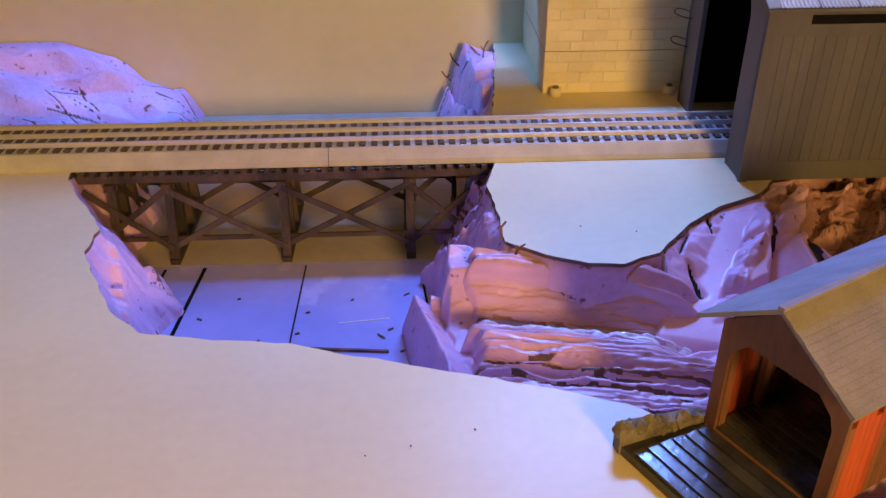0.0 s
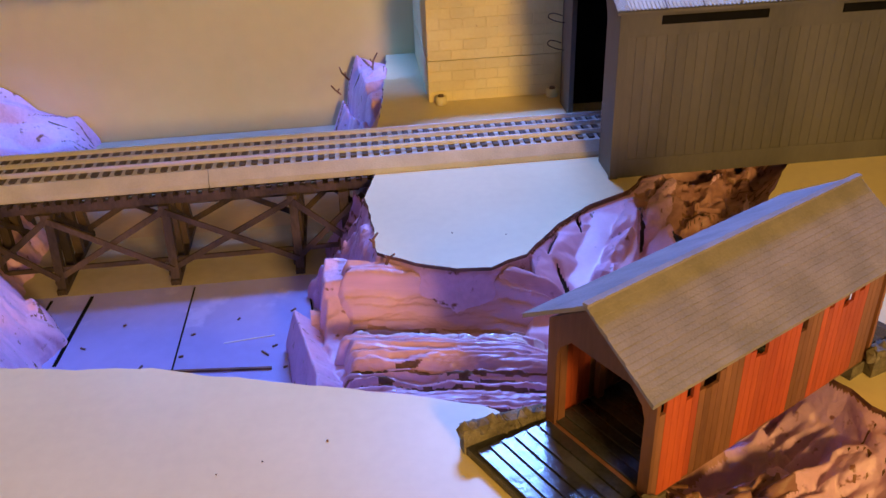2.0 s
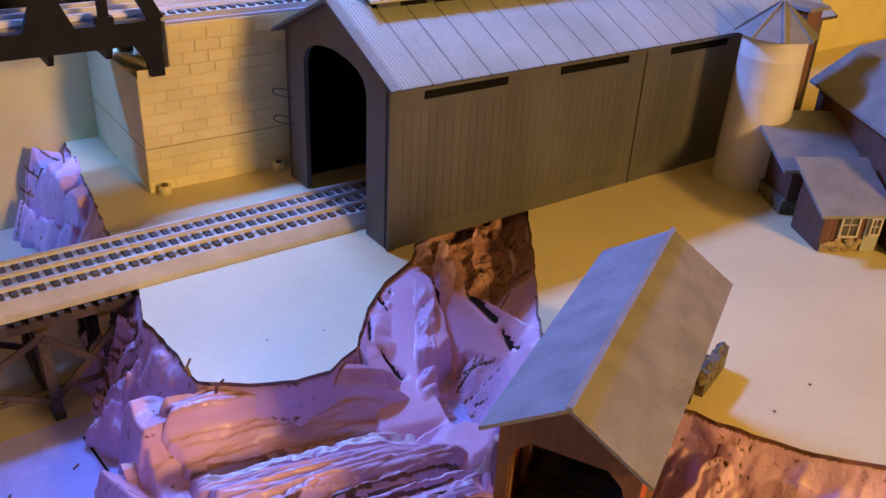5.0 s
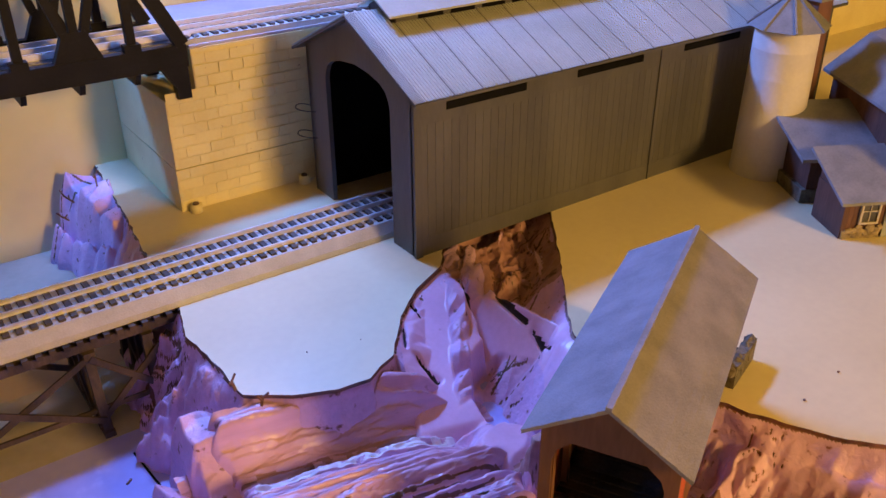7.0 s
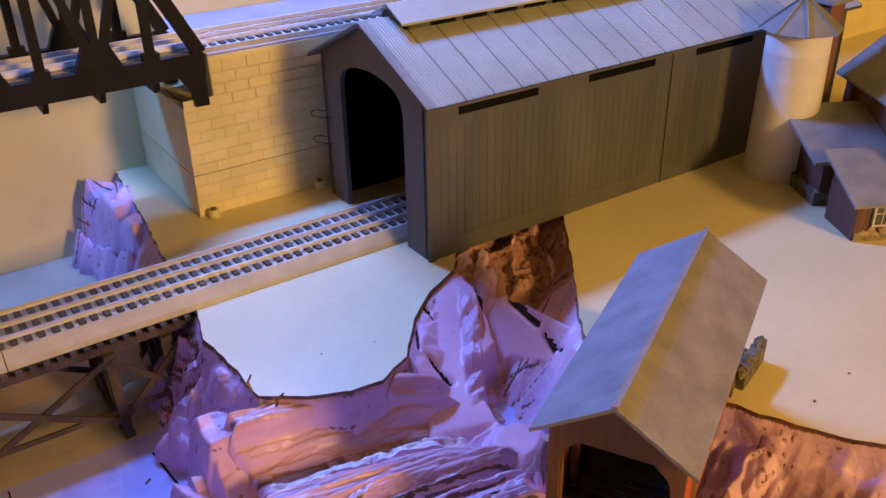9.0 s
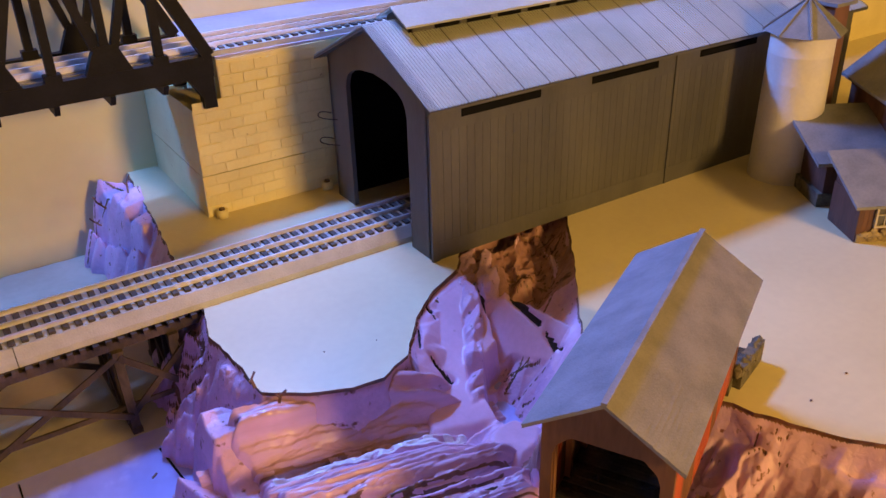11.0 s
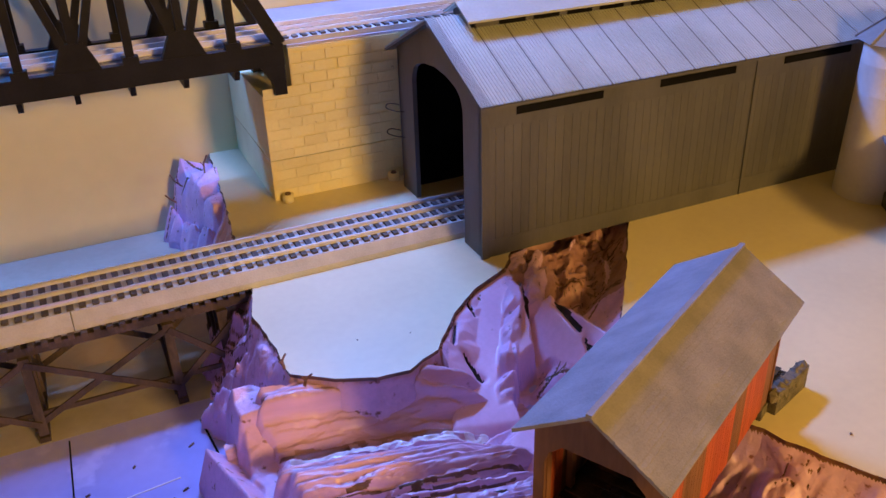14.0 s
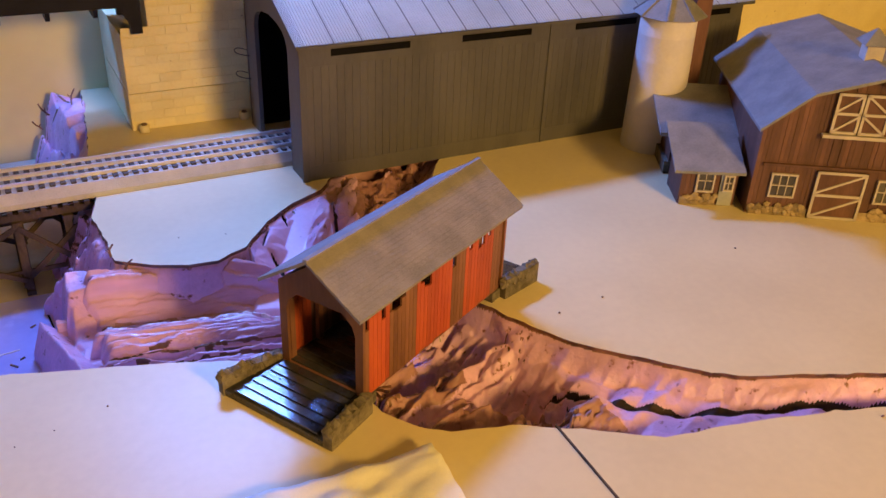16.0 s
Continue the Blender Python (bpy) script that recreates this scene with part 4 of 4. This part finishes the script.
window(barn, 0.0165, 0.0185, 0.0185, 0.0185)
window(barn, 0.1030, 0.0185, 0.0185, 0.0185)
braced_door("barn_door", 0.051, 0.0005, 0.041, 0.043, barn)
part("door_track", box(0.006, -0.0030, 0.0455, 0.140, -0.0005, 0.0475), M_BARN, barn)
loft = braced_door("loft_door", 0.051, 0.077, 0.021, 0.034, barn)
loft2 = braced_door("loft_door", 0.073, 0.077, 0.021, 0.034, barn, -1)
part("loft_sill", box(0.046, -0.005, 0.0735, 0.100, -0.0004, 0.0762), M_TRIM, barn)


def fieldstones(parent, x0, x1, z1, n, y=-0.0008):
    base = part("stone_footing", box(x0, y - 0.0006, 0, x1, y + 0.0002, z1 * 0.7), M_TANSTONE, parent)
    for i in range(n):
        bm = bmesh.new()
        bmesh.ops.create_icosphere(bm, subdivisions=1, radius=0.0028)
        c = Vector((random.uniform(x0, x1), y - 0.0004, random.uniform(0.001, z1)))
        for v in bm.verts:
            v.co = c + Vector((v.co.x * random.uniform(0.8, 1.4), v.co.y * 0.6, v.co.z * random.uniform(0.7, 1.1)))
        part("stone", bm, M_TANSTONE, base)


fieldstones(barn, 0.002, 0.050, 0.011, 34)
fieldstones(barn, 0.093, 0.145, 0.011, 34)

SHOP = Matrix.Translation((0.534, 0.393, 0)) @ pose(0, 0, 0, 0, 0, -29)
shop = thing("farm_shop", SHOP, "small red farm shop with a grey lean-to roof beside the barn", "shop")
part("shop_body", prism([(0.001, 0), (0.042, 0), (0.042, 0.050), (0.001, 0.034)], "x", 0.0, 0.048), M_BARN, shop)
for i in range(13):
    share("board", bb, shop, pose(i * 0.0036, 0.001, 0.0005) @ Matrix.Diagonal((1, random.uniform(0.5, 1.2), 0.0335, 1)))
part("roof_slope", prism([(-0.010, 0.0325), (0.046, 0.056), (0.046, 0.0585), (-0.010, 0.035)], "x", -0.010, 0.050), M_BARNROOF, shop)
window(shop, 0.0135, 0.0140, 0.0125, 0.0180, cols=2)
part("door", box(0.033, -0.0015, 0.0005, 0.045, -0.0003, 0.032), M_DOOR, shop, "pale blue plank door")
window(shop, 0.0365, 0.016, 0.006, 0.012, y=-0.0016, cols=2)
fieldstones(shop, 0.0, 0.031, 0.010, 24)
part("side_wall", box(-0.0008, 0.0, 0, 0.0, 0.042, 0.034), M_BARN, shop)

LEAN = Matrix.Translation((0.565, 0.450, 0)) @ pose(0, 0, 0, 0, 0, -31)
lean = thing("lean_to", LEAN, "grey-roofed lean-to shed joined to the silo", "lean-to")
part("lean_body", prism([(0, 0), (0.060, 0), (0.060, 0.058), (0, 0.046)], "x", 0.004, 0.085), M_BARN, lean)
part("roof_slope", prism([(-0.012, 0.041), (0.066, 0.064), (0.066, 0.067), (-0.012, 0.044)], "x", -0.010, 0.090), M_BARNROOF, lean)
part("stone_base", box(0.0, -0.001, 0, 0.060, 0.06, 0.012), M_STONE, lean)

silo = thing("silo", pose(0.600, 0.512, 0), "cream round silo with an octagonal grey roof", "silo")
bm = bmesh.new()
rings = [(0.0, 0.0285), (0.01, 0.0280), (0.044, 0.0274), (0.0445, 0.0275), (0.046, 0.0274), (0.088, 0.0268), (0.0885, 0.0269), (0.090, 0.0268), (0.112, 0.0264), (0.1125, 0.0266), (0.114, 0.0264), (0.134, 0.0262)]
prev = None
for zz, r in rings:
    ring = [bm.verts.new((r * math.cos(2 * math.pi * k / 48), r * math.sin(2 * math.pi * k / 48), zz)) for k in range(48)]
    if prev:
        for k in range(48):
            bm.faces.new((prev[k], prev[(k + 1) % 48], ring[(k + 1) % 48], ring[k]))
    prev = ring
part("silo_drum", bm, M_SILO, silo, "", True)
part("silo_roof", tube(0.034, 0.002, 0.026, 8, 0.131), M_BARNROOF, silo)
for k in range(8):
    a = 2 * math.pi * k / 8
    part("roof_rib", beam((0.034 * math.cos(a), 0.034 * math.sin(a), 0.1315), (0.002 * math.cos(a), 0.002 * math.sin(a), 0.1575), 0.0016, 0.0016), M_BARNROOF, silo)
part("chute", box(0.020, -0.012, 0.0, 0.040, 0.008, 0.150), M_BARN, silo)
part("chute_roof", box(0.016, -0.016, 0.150, 0.044, 0.012, 0.153), M_BARNROOF, silo)

# ---- cloth at the table's front ----
bm = bmesh.new()
N = 26
grid = [[bm.verts.new((0.050 + 0.143 * i / N + 0.003 * (j / N), 0.105 + 0.100 * j / N + 0.012 * (1 - i / N), 0.005 + 0.004 * nz(i * 0.35, j * 0.5, 2.0) + 0.004 * step(0.8, 1.0, i / N) * step(0.5, 1.0, j / N))) for i in range(N + 1)] for j in range(N + 1)]
for j in range(N):
    for i in range(N):
        bm.faces.new((grid[j][i], grid[j][i + 1], grid[j + 1][i + 1], grid[j + 1][i]))
cl = part("cloth", bm, M_CLOTH, None, "", True)
tagged(cl, "crumpled white cloth lying on the table top", "cloth")
sol = cl.modifiers.new("thickness", "SOLIDIFY")
sol.thickness = 0.002

# ---- seam and crumbs on the table ----
seam = part("table_seam", beam((0.2705, 0.196, 0.0004), (0.255, -0.10, 0.0004), 0.0011, 0.0012), M_TRESTLE)
tagged(seam, "dark seam between two table boards", "seam", kind="structure")
CRUMBS = ((0.378, 0.295), (0.3385, 0.291), (0.049, 0.318), (0.020, 0.309), (0.0, 0.304), (0.130, 0.50), (0.164, 0.492), (0.52, 0.31), (0.45, 0.12))
for cx, cy in CRUMBS:
    bm = bmesh.new()
    bmesh.ops.create_icosphere(bm, subdivisions=1, radius=0.0008 if cx > 0.2 else 0.0005)
    for v in bm.verts:
        v.co *= random.uniform(0.6, 1.4)
        v.co.z = max(-0.0006, v.co.z)
    ob = part("crumb", bm, M_SCORCHSHADE)
    ob.location = (cx, cy, 0.0006)
    tagged(ob, "dark foam crumb lying on the table top", "crumb", "crumbs on the table")

# ---- on the river board: joints, a stick and flecks ----
for a, b, w in (((-0.161, 0.577), (-0.164, 0.530), 0.0020), ((-0.132, 0.578), (-0.138, 0.495), 0.0026), ((-0.057, 0.578), (-0.060, 0.43), 0.0010), ((0.029, 0.560), (0.034, 0.505), 0.0014)):
    j = part("board_joint", beam((*a, RIVER + 0.0001), (*b, RIVER + 0.0001), w, 0.0008), M_DARK)
    tagged(j, "dark joint between the river boards", "board joint", kind="structure")
scratch = part("scratch", beam((-0.028, 0.503, RIVER + 0.0002), (0.006, 0.507, RIVER + 0.0002), 0.0010, 0.0006), M_GLUE)
tagged(scratch, "pale scratch across the river board", "scratch", kind="structure")
stick = part("twig", beam((-0.099, 0.480, RIVER + 0.0012), (0.006, 0.470, RIVER + 0.0008), 0.0016, 0.0016), M_SCORCHSHADE)
tagged(stick, "thin dark foam sliver lying on the river board", "sliver")
for fx, fy, fa, fl in ((0.007, 0.494, 20, 0.005), (0.001, 0.487, 130, 0.009), (-0.080, 0.484, 60, 0.006), (-0.050, 0.516, 10, 0.004), (-0.02, 0.53, 40, 0.003), (-0.123, 0.512, 150, 0.005), (-0.055, 0.492, 5, 0.004), (0.018, 0.535, 30, 0.006), (-0.10, 0.535, 0, 0.003), (0.015, 0.470, 15, 0.004), (-0.105, 0.478, 110, 0.012)):
    fl_ob = part("foam_fleck", beam((-fl * 0.38, 0, 0.0005), (fl * 0.38, 0.0004, 0.0007), 0.0010, 0.0010), M_SCORCHSHADE)
    fl_ob.matrix_world = pose(fx, fy, RIVER, 0, 0, fa)
    tagged(fl_ob, "small scorched foam fleck on the river board", "fleck", "flecks on the river board")

# ---- loose bits ----
for cx, cy, cz, ang, ln in ((0.071, 0.800, 0.004, 160, 0.012), (0.094, 0.812, 0.008, 70, 0.014), (0.062, 0.790, -0.006, 200, 0.010), (0.085, 0.470, -0.001, 30, 0.007), (0.079, 0.492, -0.001, 80, 0.008)):
    bm = bmesh.new()
    beam((0, 0, 0), (ln * 0.5, 0.001, ln * 0.55), 0.0016, 0.0012, bm)
    beam((ln * 0.5, 0.001, ln * 0.5), (ln * 0.8, -0.002, ln * 0.95), 0.0010, 0.0010, bm)
    beam((ln * 0.3, 0, ln * 0.3), (ln * 0.2, 0.003, ln * 0.7), 0.0009, 0.0009, bm)
    shred = part("foam_shred", bm, M_SCORCHSHADE)
    shred.matrix_world = pose(cx, cy, cz, 0, 0, ang)
    tagged(shred, "dark curled shred of scorched foam on the rock", "shred", "shreds on the rock")
for k in range(7):
    a = 50 * k + random.uniform(-20, 20)
    tw = part("twig", beam((0, 0, 0.0012), (random.uniform(0.008, 0.016), 0, random.uniform(0.001, 0.006)), 0.0012, 0.0012), M_SCORCHSHADE)
    tw.matrix_world = pose(0.188 + random.uniform(-0.003, 0.003), 0.268 + random.uniform(-0.003, 0.003), 0.0, 0, 0, a)
    tagged(tw, "dark broken twig beside the covered bridge", "twig", "twigs by the covered bridge")
sl = part("plastic_sliver", beam((0.262, 0.318, -0.018), (0.257, 0.322, 0.006), 0.0014, 0.0010), M_TRIM)
tagged(sl, "thin white plastic sliver leaning under the covered bridge", "sliver")
for k, (wz, wy) in enumerate(((0.076, 0.7135), (0.053, 0.7135))):
    cu = bpy.data.curves.new("wire_loop", "CURVE")
    cu.dimensions, cu.bevel_depth, cu.bevel_resolution = "3D", 0.0004, 2
    sp = cu.splines.new("NURBS")
    path = ((0.2520, wy, wz), (0.2440, wy + 0.004, wz + 0.003), (0.2400, wy + 0.006, wz - 0.002), (0.2460, wy - 0.002, wz - 0.004), (0.2518, wy - 0.010, wz - 0.003))
    sp.points.add(len(path) - 1)
    for q, c3 in zip(sp.points, path):
        q.co = (*c3, 1)
    sp.use_endpoint_u, sp.order_u = True, 3
    cu.materials.append(M_IRON)
    w = new("wire_loop", cu)
    tagged(w, "thin black wire loop sticking out of the shed wall", "wire", "wires on the shed")
